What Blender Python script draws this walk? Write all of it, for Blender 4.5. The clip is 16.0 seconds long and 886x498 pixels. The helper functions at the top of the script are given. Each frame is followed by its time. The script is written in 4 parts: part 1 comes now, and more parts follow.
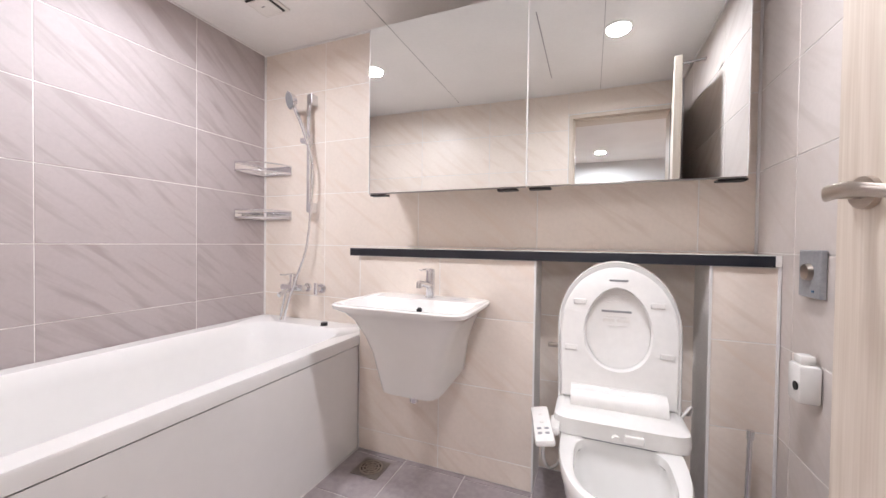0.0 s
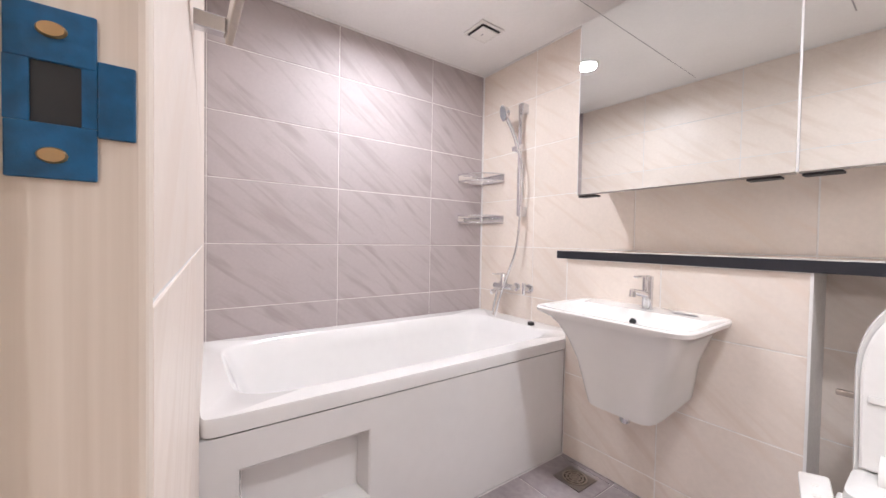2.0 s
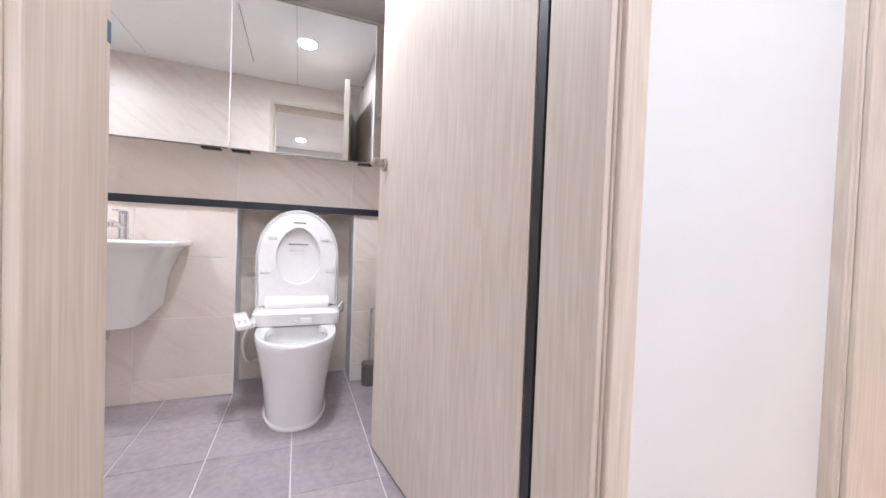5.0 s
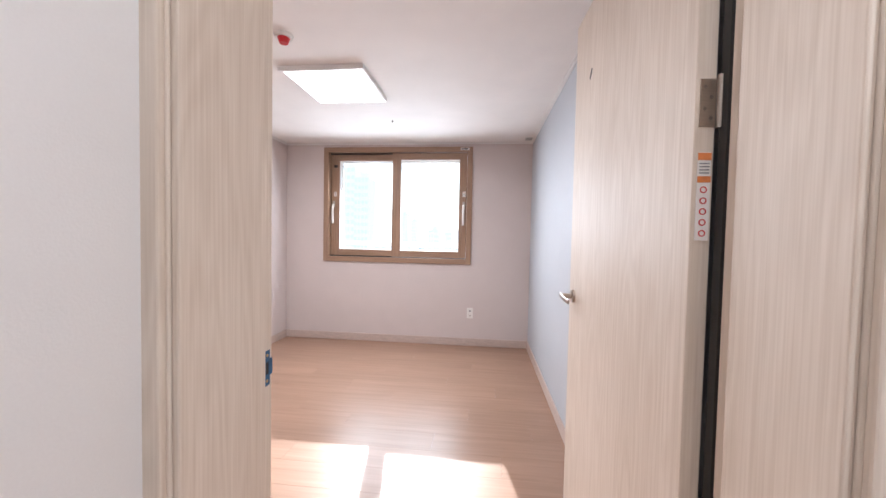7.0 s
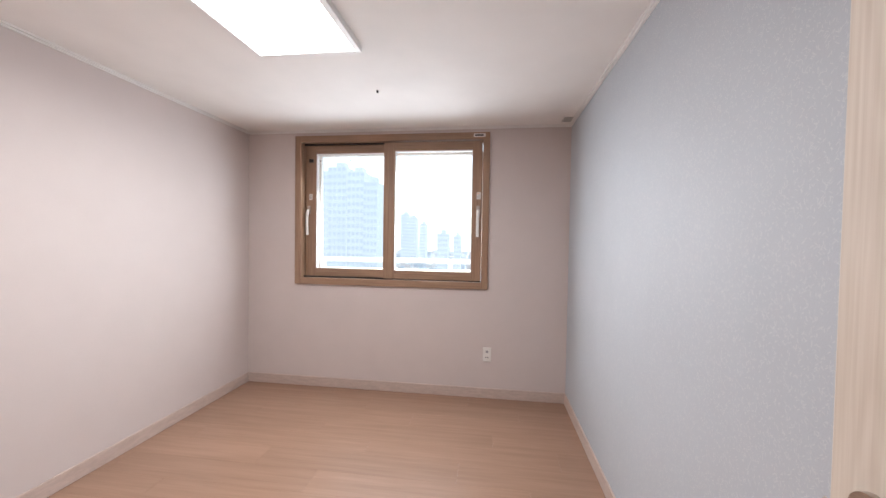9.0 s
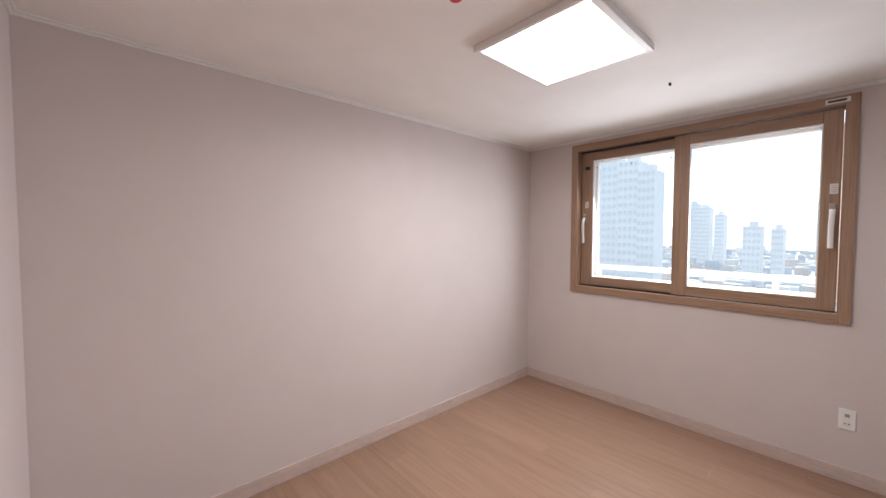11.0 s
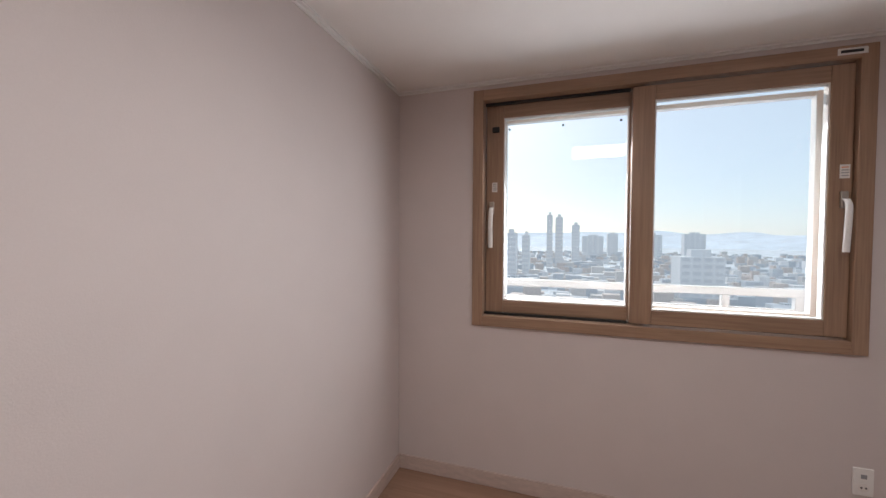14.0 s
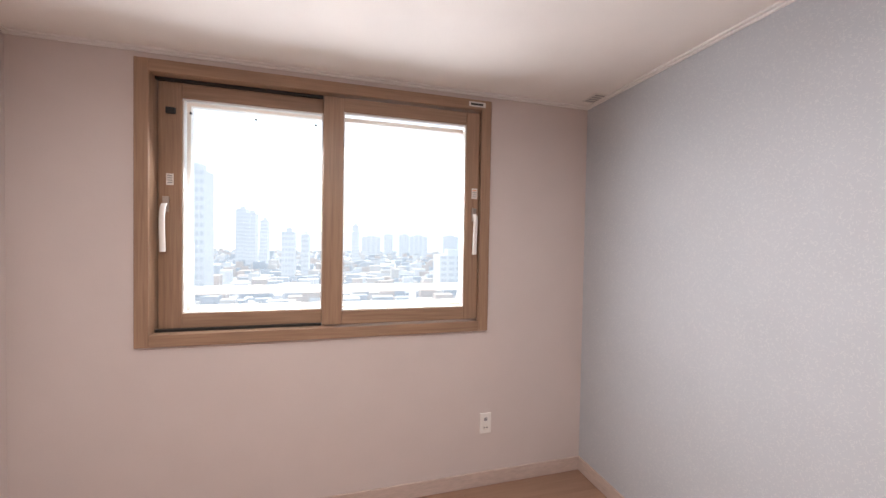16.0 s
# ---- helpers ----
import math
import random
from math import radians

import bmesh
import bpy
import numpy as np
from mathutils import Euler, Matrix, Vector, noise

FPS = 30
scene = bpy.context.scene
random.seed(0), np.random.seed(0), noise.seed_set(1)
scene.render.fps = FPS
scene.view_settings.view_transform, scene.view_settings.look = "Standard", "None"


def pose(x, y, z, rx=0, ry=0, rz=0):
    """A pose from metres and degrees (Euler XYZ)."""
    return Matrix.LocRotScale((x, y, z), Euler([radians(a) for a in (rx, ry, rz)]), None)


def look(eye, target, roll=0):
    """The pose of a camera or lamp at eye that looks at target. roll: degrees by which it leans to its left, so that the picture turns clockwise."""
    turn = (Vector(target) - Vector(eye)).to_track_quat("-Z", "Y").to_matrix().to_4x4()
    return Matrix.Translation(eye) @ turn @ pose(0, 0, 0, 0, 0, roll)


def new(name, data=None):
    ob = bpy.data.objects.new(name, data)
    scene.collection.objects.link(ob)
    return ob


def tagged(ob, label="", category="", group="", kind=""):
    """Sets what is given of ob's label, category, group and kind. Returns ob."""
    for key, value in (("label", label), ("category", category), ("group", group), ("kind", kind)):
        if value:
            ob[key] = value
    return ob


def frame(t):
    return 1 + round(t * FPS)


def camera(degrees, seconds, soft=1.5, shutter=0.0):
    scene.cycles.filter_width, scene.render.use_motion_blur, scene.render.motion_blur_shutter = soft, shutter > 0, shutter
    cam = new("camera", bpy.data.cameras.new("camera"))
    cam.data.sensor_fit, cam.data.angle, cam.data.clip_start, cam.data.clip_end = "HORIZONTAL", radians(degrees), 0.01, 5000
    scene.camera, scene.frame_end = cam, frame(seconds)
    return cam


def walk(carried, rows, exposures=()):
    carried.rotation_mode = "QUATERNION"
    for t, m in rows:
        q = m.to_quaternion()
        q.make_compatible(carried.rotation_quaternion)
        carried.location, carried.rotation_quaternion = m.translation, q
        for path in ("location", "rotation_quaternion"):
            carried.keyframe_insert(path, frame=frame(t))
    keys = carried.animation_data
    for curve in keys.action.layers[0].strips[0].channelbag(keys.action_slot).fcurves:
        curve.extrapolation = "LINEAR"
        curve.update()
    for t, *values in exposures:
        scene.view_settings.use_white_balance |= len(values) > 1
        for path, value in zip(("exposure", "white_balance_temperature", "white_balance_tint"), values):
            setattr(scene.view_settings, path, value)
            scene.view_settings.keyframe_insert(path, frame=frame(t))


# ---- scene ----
cam = camera(101.1, 16.0)
PATH = [
    (0, (-0.065, -0.107, 1.093), (-0.815, 1.746, 1.06), 0.7),
    (0.5, (-0.075, -0.1, 1.2), (-0.839, 1.748, 1.165), 0.8),
    (1, (-0.072, -0.109, 1.21), (-1.196, 1.545, 1.166), 0.3),
    (1.5, (-0.008, -0.147, 1.18), (-1.586, 1.081, 1.153), 0.9),
    (2, (-0.03, -0.111, 1.102), (-1.657, 1.052, 1.057), 1.0),
    (2.5, (-0.067, -0.07, 0.937), (-1.65, 1.151, 0.893), 1.0),
    (3, (-0.079, -0.069, 0.861), (-1.621, 1.204, 0.817), 1.1),
    (3.5, (-0.011, -0.194, 0.835), (-1.362, 1.28, 0.793), 1.2),
    (4, (0.02, -0.406, 0.818), (-0.744, 1.442, 0.771), 0.9),
    (4.5, (0.035, -0.676, 0.898), (-0.053, 1.321, 0.833), 1.2),
    (5, (0.029, -0.762, 0.887), (0.769, 1.096, 0.841), 2.1),
    (5.2, (0.037, -0.797, 0.906), (1.072, 0.915, 0.881), 1.9),
    (7.3, (0.819, -0.782, 1.251), (2.814, -0.647, 1.195), 1.0),
    (7.5, (0.895, -0.748, 1.241), (2.891, -0.625, 1.194), 0.9),
    (8, (1.235, -0.673, 1.285), (3.23, -0.546, 1.229), 1.0),
    (8.5, (1.523, -0.674, 1.296), (3.517, -0.536, 1.244), 0.9),
    (9, (1.733, -0.688, 1.339), (3.715, -0.426, 1.291), 0.9),
    (9.5, (1.736, -0.705, 1.374), (3.627, -0.054, 1.336), 0.8),
    (10, (1.702, -0.704, 1.394), (3.357, 0.417, 1.356), 0.9),
    (10.2, (1.68, -0.693, 1.409), (3.254, 0.539, 1.361), 0.9),
    (12.3, (1.917, -0.19, 1.46), (3.142, 1.388, 1.362), -1.2),
    (12.5, (1.996, -0.051, 1.458), (3.263, 1.494, 1.359), -1.2),
    (13, (2.315, 0.249, 1.411), (3.694, 1.696, 1.327), -0.8),
    (13.5, (2.629, 0.416, 1.405), (4.207, 1.643, 1.341), 0.3),
    (14, (2.794, 0.591, 1.418), (4.696, 1.207, 1.363), 0.3),
    (14.5, (2.911, 0.429, 1.436), (4.877, 0.791, 1.398), 0.9),
    (15, (2.903, 0.382, 1.446), (4.901, 0.456, 1.407), 0.8),
    (15.5, (2.892, 0.313, 1.43), (4.88, 0.095, 1.406), 0.9),
    (16, (2.852, 0.16, 1.442), (4.779, -0.375, 1.4), 1.0),
]
EXPOSURES = [(0.0, 1.40, 6020, 10), (3.5, 1.56, 5950, 10), (4.0, 1.62, 5800, 9), (4.5, 1.58, 5800, 9), (5.2, 1.54, 5600, 9), (7.3, 0.83, 6080, 12), (8.0, 0.70, 6100, 11), (8.5, 0.60, 6150, 10), (9.0, 0.58, 6300, 11), (9.5, 0.56, 6400, 12), (10.2, 0.46, 6450, 13), (12.3, 0.26, 6400, 13), (13.0, 0.16, 6400, 13), (14.0, -0.28, 6550, 14), (14.7, -0.12, 6700, 15), (15.2, 0.22, 6750, 16), (15.5, 0.34, 6750, 16), (16.0, 0.56, 6750, 16)]
walk(cam, [(t, look(e, p, r)) for t, e, p, r in PATH], EXPOSURES)

# ---- world, sun, lights ----
SUN_TO = Vector((2.15, 0.42, 1.06)).normalized()
w = bpy.data.worlds.new("sky")
scene.world = w
w.use_nodes = True
wn = w.node_tree.nodes
sky = wn.new("ShaderNodeTexSky")
sky.sky_type = "NISHITA"
sky.sun_disc = False
sky.sun_elevation = math.asin(SUN_TO.z)
sky.sun_rotation = math.atan2(SUN_TO.x, SUN_TO.y)
sky.altitude = 60
sky.dust_density = 0.8
sky.ozone_density = 3.0
wn["Background"].inputs["Strength"].default_value = 0.12
haze = wn.new("ShaderNodeMixRGB")
haze.inputs["Fac"].default_value = 0.6
haze.inputs["Color2"].default_value = (9.6, 11.4, 12.8, 1)
w.node_tree.links.new(sky.outputs[0], haze.inputs["Color1"])
w.node_tree.links.new(haze.outputs[0], wn["Background"].inputs["Color"])

sun = new("sun", bpy.data.lights.new("sun", "SUN"))
sun.data.energy, sun.data.angle, sun.data.color = 5.0, radians(0.5), (1.0, 0.95, 0.87)
sun.matrix_world = look(SUN_TO * 30, (0, 0, 0))


def area(name, x, y, z, sx, sy, watts, color, round_=False, rx=0, ry=0, rz=0, spread=170):
    l = bpy.data.lights.new(name, "AREA")
    l.shape = "ELLIPSE" if round_ else "RECTANGLE"
    l.size, l.size_y, l.energy, l.color = sx, sy, watts, color
    l.spread = radians(spread)
    o = new(name, l)
    o.matrix_world = pose(x, y, z, rx, ry, rz)
    return o


WARM = (1.0, 0.96, 0.965)
BATH_W, HALL_W, PANEL_W, WIN_W = 6.0, 12.5, 15.0, 22
area("bath_lamp", -1.53, 0.79, 2.310, 0.12, 0.12, BATH_W, WARM, True)
area("bath_lamp", 0.06, 0.745, 2.310, 0.12, 0.12, BATH_W, WARM, True)
area("hall_lamp", 0.03, -2.1, 2.28, 0.12, 0.12, HALL_W, (1.0, 0.975, 0.97), True)
# added fill lamp, no known source: brightens the bathroom door jamb
area("hall_lamp", 0.70, -0.95, 2.28, 0.12, 0.12, 0.30 * HALL_W, (1.0, 0.975, 0.97), True)
area("panel_lamp", 3.215, 0.25, 2.262, 0.5, 0.48, PANEL_W, (1, 0.98, 0.95))
area("window_sky", 4.99, 0.2, 1.54, 0.85, 1.45, WIN_W, (0.92, 0.96, 1.0), False, 0, 71, 0, 165)


# ---- materials ----
def mat(name, color, rough=0.5, metal=0.0, var=0.08, scale=6.0, fine=90.0, bump=0.05, stretch=(1, 1, 1), spec=0.5, coat=0.0, color2=None, rand=0.0):
    m = bpy.data.materials.new(name)
    m.use_nodes = True
    nt = m.node_tree
    n, l = nt.nodes, nt.links
    b = n["Principled BSDF"]
    b.inputs["Roughness"].default_value = rough
    b.inputs["Metallic"].default_value = metal
    b.inputs["Specular IOR Level"].default_value = spec
    b.inputs["Coat Weight"].default_value = coat
    geo = n.new("ShaderNodeNewGeometry")
    mp = n.new("ShaderNodeMapping")
    mp.inputs["Scale"].default_value = stretch
    l.new(geo.outputs["Position"], mp.inputs["Vector"])
    if rand:
        info = n.new("ShaderNodeObjectInfo")
        sc = n.new("ShaderNodeVectorMath")
        sc.operation = "SCALE"
        sc.inputs[0].default_value = (7.3, 5.1, 3.7)
        l.new(info.outputs["Random"], sc.inputs["Scale"])
        l.new(sc.outputs[0], mp.inputs["Location"])
    a = n.new("ShaderNodeTexNoise")
    a.inputs["Scale"].default_value, a.inputs["Detail"].default_value = scale, 5
    f = n.new("ShaderNodeTexNoise")
    f.inputs["Scale"].default_value, f.inputs["Detail"].default_value = fine, 4
    l.new(mp.outputs[0], a.inputs["Vector"])
    l.new(mp.outputs[0], f.inputs["Vector"])
    mix = n.new("ShaderNodeMath")
    mix.operation = "MULTIPLY_ADD"
    mix.inputs[1].default_value = 0.45
    l.new(f.outputs["Fac"], mix.inputs[0])
    half = n.new("ShaderNodeMath")
    half.operation = "MULTIPLY"
    half.inputs[1].default_value = 0.55
    l.new(a.outputs["Fac"], half.inputs[0])
    l.new(half.outputs[0], mix.inputs[2])
    ramp = n.new("ShaderNodeValToRGB")
    c2 = color2 or tuple(c * (1 - 2 * var) for c in color)
    c1 = tuple(min(1, c * (1 + var)) for c in color)
    ramp.color_ramp.elements[0].position, ramp.color_ramp.elements[1].position = 0.34, 0.62
    ramp.color_ramp.elements[0].color, ramp.color_ramp.elements[1].color = (*c2, 1), (*c1, 1)
    l.new(mix.outputs[0], ramp.inputs[0])
    out = ramp.outputs[0]
    if rand:
        hv = n.new("ShaderNodeHueSaturation")
        mr = n.new("ShaderNodeMapRange")
        mr.inputs["To Min"].default_value, mr.inputs["To Max"].default_value = 1 - rand, 1 + rand
        l.new(info.outputs["Random"], mr.inputs["Value"])
        l.new(mr.outputs[0], hv.inputs["Value"])
        l.new(out, hv.inputs["Color"])
        out = hv.outputs[0]
    l.new(out, b.inputs["Base Color"])
    if bump:
        bp = n.new("ShaderNodeBump")
        bp.inputs["Strength"].default_value, bp.inputs["Distance"].default_value = bump, 0.004
        l.new(mix.outputs[0], bp.inputs["Height"])
        l.new(bp.outputs[0], b.inputs["Normal"])
    return m


def emit(name, color, strength):
    m = bpy.data.materials.new(name)
    m.use_nodes = True
    b = m.node_tree.nodes["Principled BSDF"]
    b.inputs["Base Color"].default_value = (0.9, 0.9, 0.9, 1)
    b.inputs["Emission Color"].default_value = (*color, 1)
    b.inputs["Emission Strength"].default_value = strength
    return m


def vein_mat(name, base, vein, rough, angle, lo=0.5, hi=0.68):
    """Glazed stone-look tile: cloudy ground with soft slanting veins."""
    m = mat(name, base, rough, 0, 0.025, 3.0, 60, 0.01, (1, 1, 1), 0.5, 0.0, None, 0.03)
    nt = m.node_tree
    n, l = nt.nodes, nt.links
    b = n["Principled BSDF"]
    src = b.inputs["Base Color"].links[0].from_socket
    geo, info = n.new("ShaderNodeNewGeometry"), n.new("ShaderNodeObjectInfo")
    add = n.new("ShaderNodeVectorMath")
    add.operation = "MULTIPLY_ADD"
    add.inputs[1].default_value = (3.1, 4.7, 2.3)
    l.new(info.outputs["Random"], add.inputs[0])
    l.new(geo.outputs["Position"], add.inputs[2])
    rot = n.new("ShaderNodeMapping")
    rot.inputs["Rotation"].default_value = [radians(a) for a in angle]
    l.new(add.outputs[0], rot.inputs["Vector"])
    st = n.new("ShaderNodeMapping")
    st.inputs["Scale"].default_value = (1.3, 1.3, 11.0)
    l.new(rot.outputs[0], st.inputs["Vector"])
    no = n.new("ShaderNodeTexNoise")
    no.inputs["Scale"].default_value, no.inputs["Detail"].default_value, no.inputs["Distortion"].default_value = 1.9, 6, 0.5
    l.new(st.outputs[0], no.inputs["Vector"])
    rp = n.new("ShaderNodeValToRGB")
    rp.color_ramp.elements[0].position, rp.color_ramp.elements[1].position = lo, hi
    l.new(no.outputs["Fac"], rp.inputs[0])
    mx = n.new("ShaderNodeMixRGB")
    mx.inputs["Color2"].default_value = (*vein, 1)
    l.new(rp.outputs[0], mx.inputs["Fac"])
    l.new(src, mx.inputs["Color1"])
    l.new(mx.outputs[0], b.inputs["Base Color"])
    return m


TILE_GREY = vein_mat("tile_grey", (0.47, 0.415, 0.41), (0.385, 0.33, 0.318), 0.62, (38, 0, 0))
TILE_BEIGE = vein_mat("tile_beige", (0.80, 0.71, 0.63), (0.75, 0.645, 0.555), 0.38, (0, -38, 0))
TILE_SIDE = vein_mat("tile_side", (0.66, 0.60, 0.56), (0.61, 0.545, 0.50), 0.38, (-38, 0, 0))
TILE_FLOOR = mat("tile_floor", (0.38, 0.335, 0.345), 0.38, 0, 0.10, 5, 40, 0.04, rand=0.05)
GROUT_FLOOR = mat("floor_grout", (0.76, 0.72, 0.70), 0.8, 0, 0.08)
GROUT = mat("grout", (0.87, 0.835, 0.80), 0.8, 0, 0.05)
PAINT = mat("ceiling_paper", (0.86, 0.83, 0.80), 0.75, 0, 0.02, 4, 220, 0.10)
BATH_CEIL = mat("bath_ceiling_panel", (0.88, 0.865, 0.85), 0.16, 0, 0.015, 4, 60, 0.0)
PAPER = mat("wallpaper_beige", (0.63, 0.56, 0.538), 0.7, 0, 0.012, 5, 260, 0.18)
HALLPAPER = mat("wallpaper_pale", (0.75, 0.75, 0.745), 0.7, 0, 0.012, 5, 260, 0.18)
def wood_mat(name, light, dark, along, rough=0.55, bump=0.06):
    """Wood-look film: wandering growth lines and fine pores that run along one axis (0 x, 1 y, 2 z)."""
    m = bpy.data.materials.new(name)
    m.use_nodes = True
    n, l = m.node_tree.nodes, m.node_tree.links
    b = n["Principled BSDF"]
    b.inputs["Roughness"].default_value = rough
    geo, info = n.new("ShaderNodeNewGeometry"), n.new("ShaderNodeObjectInfo")
    off = n.new("ShaderNodeVectorMath")
    off.operation = "MULTIPLY_ADD"
    off.inputs[1].default_value = (2.7, 3.9, 5.3)
    l.new(info.outputs["Random"], off.inputs[0])
    l.new(geo.outputs["Position"], off.inputs[2])

    def grain(across, length, detail):
        mp, t = n.new("ShaderNodeMapping"), n.new("ShaderNodeTexNoise")
        mp.inputs["Scale"].default_value = [length if k == along else across for k in range(3)]
        t.inputs["Scale"].default_value, t.inputs["Detail"].default_value = 1.0, detail
        l.new(off.outputs[0], mp.inputs["Vector"])
        l.new(mp.outputs[0], t.inputs["Vector"])
        return t.outputs["Fac"]

    def calc(op, a, b_):
        t = n.new("ShaderNodeMath")
        t.operation = op
        for k, v in enumerate((a, b_)):
            if isinstance(v, float):
                t.inputs[k].default_value = v
            else:
                l.new(v, t.inputs[k])
        return t.outputs[0]

    lines = calc("MULTIPLY", calc("ADD", calc("SINE", calc("MULTIPLY", grain(8.0, 0.9, 2), 80.0), 0.0), 1.0), 0.5)
    fac = calc("ADD", calc("ADD", calc("MULTIPLY", lines, 0.09), calc("MULTIPLY", grain(210.0, 3.5, 3), 0.54)), calc("MULTIPLY", grain(3.0, 1.2, 3), 0.37))
    ramp = n.new("ShaderNodeValToRGB")
    ramp.color_ramp.elements[0].position, ramp.color_ramp.elements[1].position = 0.28, 0.66
    ramp.color_ramp.elements[0].color, ramp.color_ramp.elements[1].color = (*dark, 1), (*light, 1)
    l.new(fac, ramp.inputs[0])
    l.new(ramp.outputs[0], b.inputs["Base Color"])
    bp = n.new("ShaderNodeBump")
    bp.inputs["Strength"].default_value, bp.inputs["Distance"].default_value = bump, 0.004
    l.new(fac, bp.inputs["Height"])
    l.new(bp.outputs[0], b.inputs["Normal"])
    return m


ASH, ASH_DARK = (0.73, 0.650, 0.56), (0.57, 0.48, 0.39)
WOOD = wood_mat("ash_film", ASH, ASH_DARK, 2)
WOOD_H = wood_mat("ash_film_across", ASH, ASH_DARK, 1)
WOOD_X = wood_mat("ash_film_along", ASH, ASH_DARK, 0)
OAK, OAK_DARK = (0.37, 0.235, 0.15), (0.25, 0.15, 0.092)
SASH_V = wood_mat("oak_film_upright", OAK, OAK_DARK, 2, 0.42, 0.12)
SASH_H = wood_mat("oak_film_across", OAK, OAK_DARK, 1, 0.42, 0.12)
FLOOR = mat("tile_floor", (0.38, 0.335, 0.345), 0.38, 0, 0.10, 5, 40, 0.04, rand=0.05)
GROUT_FLOOR = mat("floor_grout", (0.76, 0.72, 0.70), 0.8, 0, 0.08)
GROUT = mat("grout", (0.87, 0.835, 0.80), 0.8, 0, 0.05)
PAINT = mat("ceiling_paper", (0.86, 0.83, 0.80), 0.75, 0, 0.02, 4, 220, 0.10)
BATH_CEIL = mat("bath_ceiling_panel", (0.88, 0.865, 0.85), 0.16, 0, 0.015, 4, 60, 0.0)
PAPER = mat("wallpaper_beige", (0.63, 0.56, 0.538), 0.7, 0, 0.012, 5, 260, 0.18)
HALLPAPER = mat("wallpaper_pale", (0.75, 0.75, 0.745), 0.7, 0, 0.012, 5, 260, 0.18)
def wood_mat(name, light, dark, along, rough=0.55, bump=0.06):
    """Wood-look film: wandering growth lines and fine pores that run along one axis (0 x, 1 y, 2 z)."""
    m = bpy.data.materials.new(name)
    m.use_nodes = True
    n, l = m.node_tree.nodes, m.node_tree.links
    b = n["Principled BSDF"]
    b.inputs["Roughness"].default_value = rough
    geo, info = n.new("ShaderNodeNewGeometry"), n.new("ShaderNodeObjectInfo")
    off = n.new("ShaderNodeVectorMath")
    off.operation = "MULTIPLY_ADD"
    off.inputs[1].default_value = (2.7, 3.9, 5.3)
    l.new(info.outputs["Random"], off.inputs[0])
    l.new(geo.outputs["Position"], off.inputs[2])

    def grain(across, length, detail):
        mp, t = n.new("ShaderNodeMapping"), n.new("ShaderNodeTexNoise")
        mp.inputs["Scale"].default_value = [length if k == along else across for k in range(3)]
        t.inputs["Scale"].default_value, t.inputs["Detail"].default_value = 1.0, detail
        l.new(off.outputs[0], mp.inputs["Vector"])
        l.new(mp.outputs[0], t.inputs["Vector"])
        return t.outputs["Fac"]

    def calc(op, a, b_):
        t = n.new("ShaderNodeMath")
        t.operation = op
        for k, v in enumerate((a, b_)):
            if isinstance(v, float):
                t.inputs[k].default_value = v
            else:
                l.new(v, t.inputs[k])
        return t.outputs[0]

    lines = calc("MULTIPLY", calc("ADD", calc("SINE", calc("MULTIPLY", grain(8.0, 0.9, 2), 80.0), 0.0), 1.0), 0.5)
    fac = calc("ADD", calc("ADD", calc("MULTIPLY", lines, 0.09), calc("MULTIPLY", grain(210.0, 3.5, 3), 0.54)), calc("MULTIPLY", grain(3.0, 1.2, 3), 0.37))
    ramp = n.new("ShaderNodeValToRGB")
    ramp.color_ramp.elements[0].position, ramp.color_ramp.elements[1].position = 0.28, 0.66
    ramp.color_ramp.elements[0].color, ramp.color_ramp.elements[1].color = (*dark, 1), (*light, 1)
    l.new(fac, ramp.inputs[0])
    l.new(ramp.outputs[0], b.inputs["Base Color"])
    bp = n.new("ShaderNodeBump")
    bp.inputs["Strength"].default_value, bp.inputs["Distance"].default_value = bump, 0.004
    l.new(fac, bp.inputs["Height"])
    l.new(bp.outputs[0], b.inputs["Normal"])
    return m


ASH, ASH_DARK = (0.73, 0.650, 0.56), (0.57, 0.48, 0.39)
WOOD = wood_mat("ash_film", ASH, ASH_DARK, 2)
WOOD_H = wood_mat("ash_film_across", ASH, ASH_DARK, 1)
WOOD_X = wood_mat("ash_film_along", ASH, ASH_DARK, 0)
SASH_V = mat("oak_film_upright", (0.34, 0.215, 0.14), 0.42, 0, 0.08, 1.2, 3.4, 0.16, (42, 42, 1.6), color2=(0.25, 0.15, 0.095))
SASH_H = mat("oak_film_across", (0.34, 0.215, 0.14), 0.42, 0, 0.08, 1.2, 3.4, 0.16, (42, 1.6, 42), color2=(0.25, 0.15, 0.095))
FLOOR = mat("laminate", (0.335, 0.205, 0.142), 0.32, 0, 0.07, 1.0, 3.0, 0.05, (26, 1.1, 10), color2=(0.282, 0.168, 0.113), rand=0.05)
SEAM = mat("dark_seam", (0.28, 0.18, 0.125), 0.7)
BASE = mat("baseboard_film", (0.56, 0.45, 0.40), 0.45, 0, 0.06, 1.2, 3.2, 0.1, (9, 9, 40))
CERAMIC = mat("white_ceramic", (0.84, 0.825, 0.80), 0.08, 0, 0.01, 3, 20, 0.0, coat=0.4)
ACRYLIC = mat("white_acrylic", (0.83, 0.815, 0.80), 0.14, 0, 0.01, 3, 20, 0.0, coat=0.3)
PLASTIC = mat("white_plastic", (0.84, 0.82, 0.79), 0.25, 0, 0.02, 4, 40, 0.0)
CHROME = mat("chrome", (0.78, 0.78, 0.80), 0.09, 1.0, 0.04, 6, 60, 0.0)
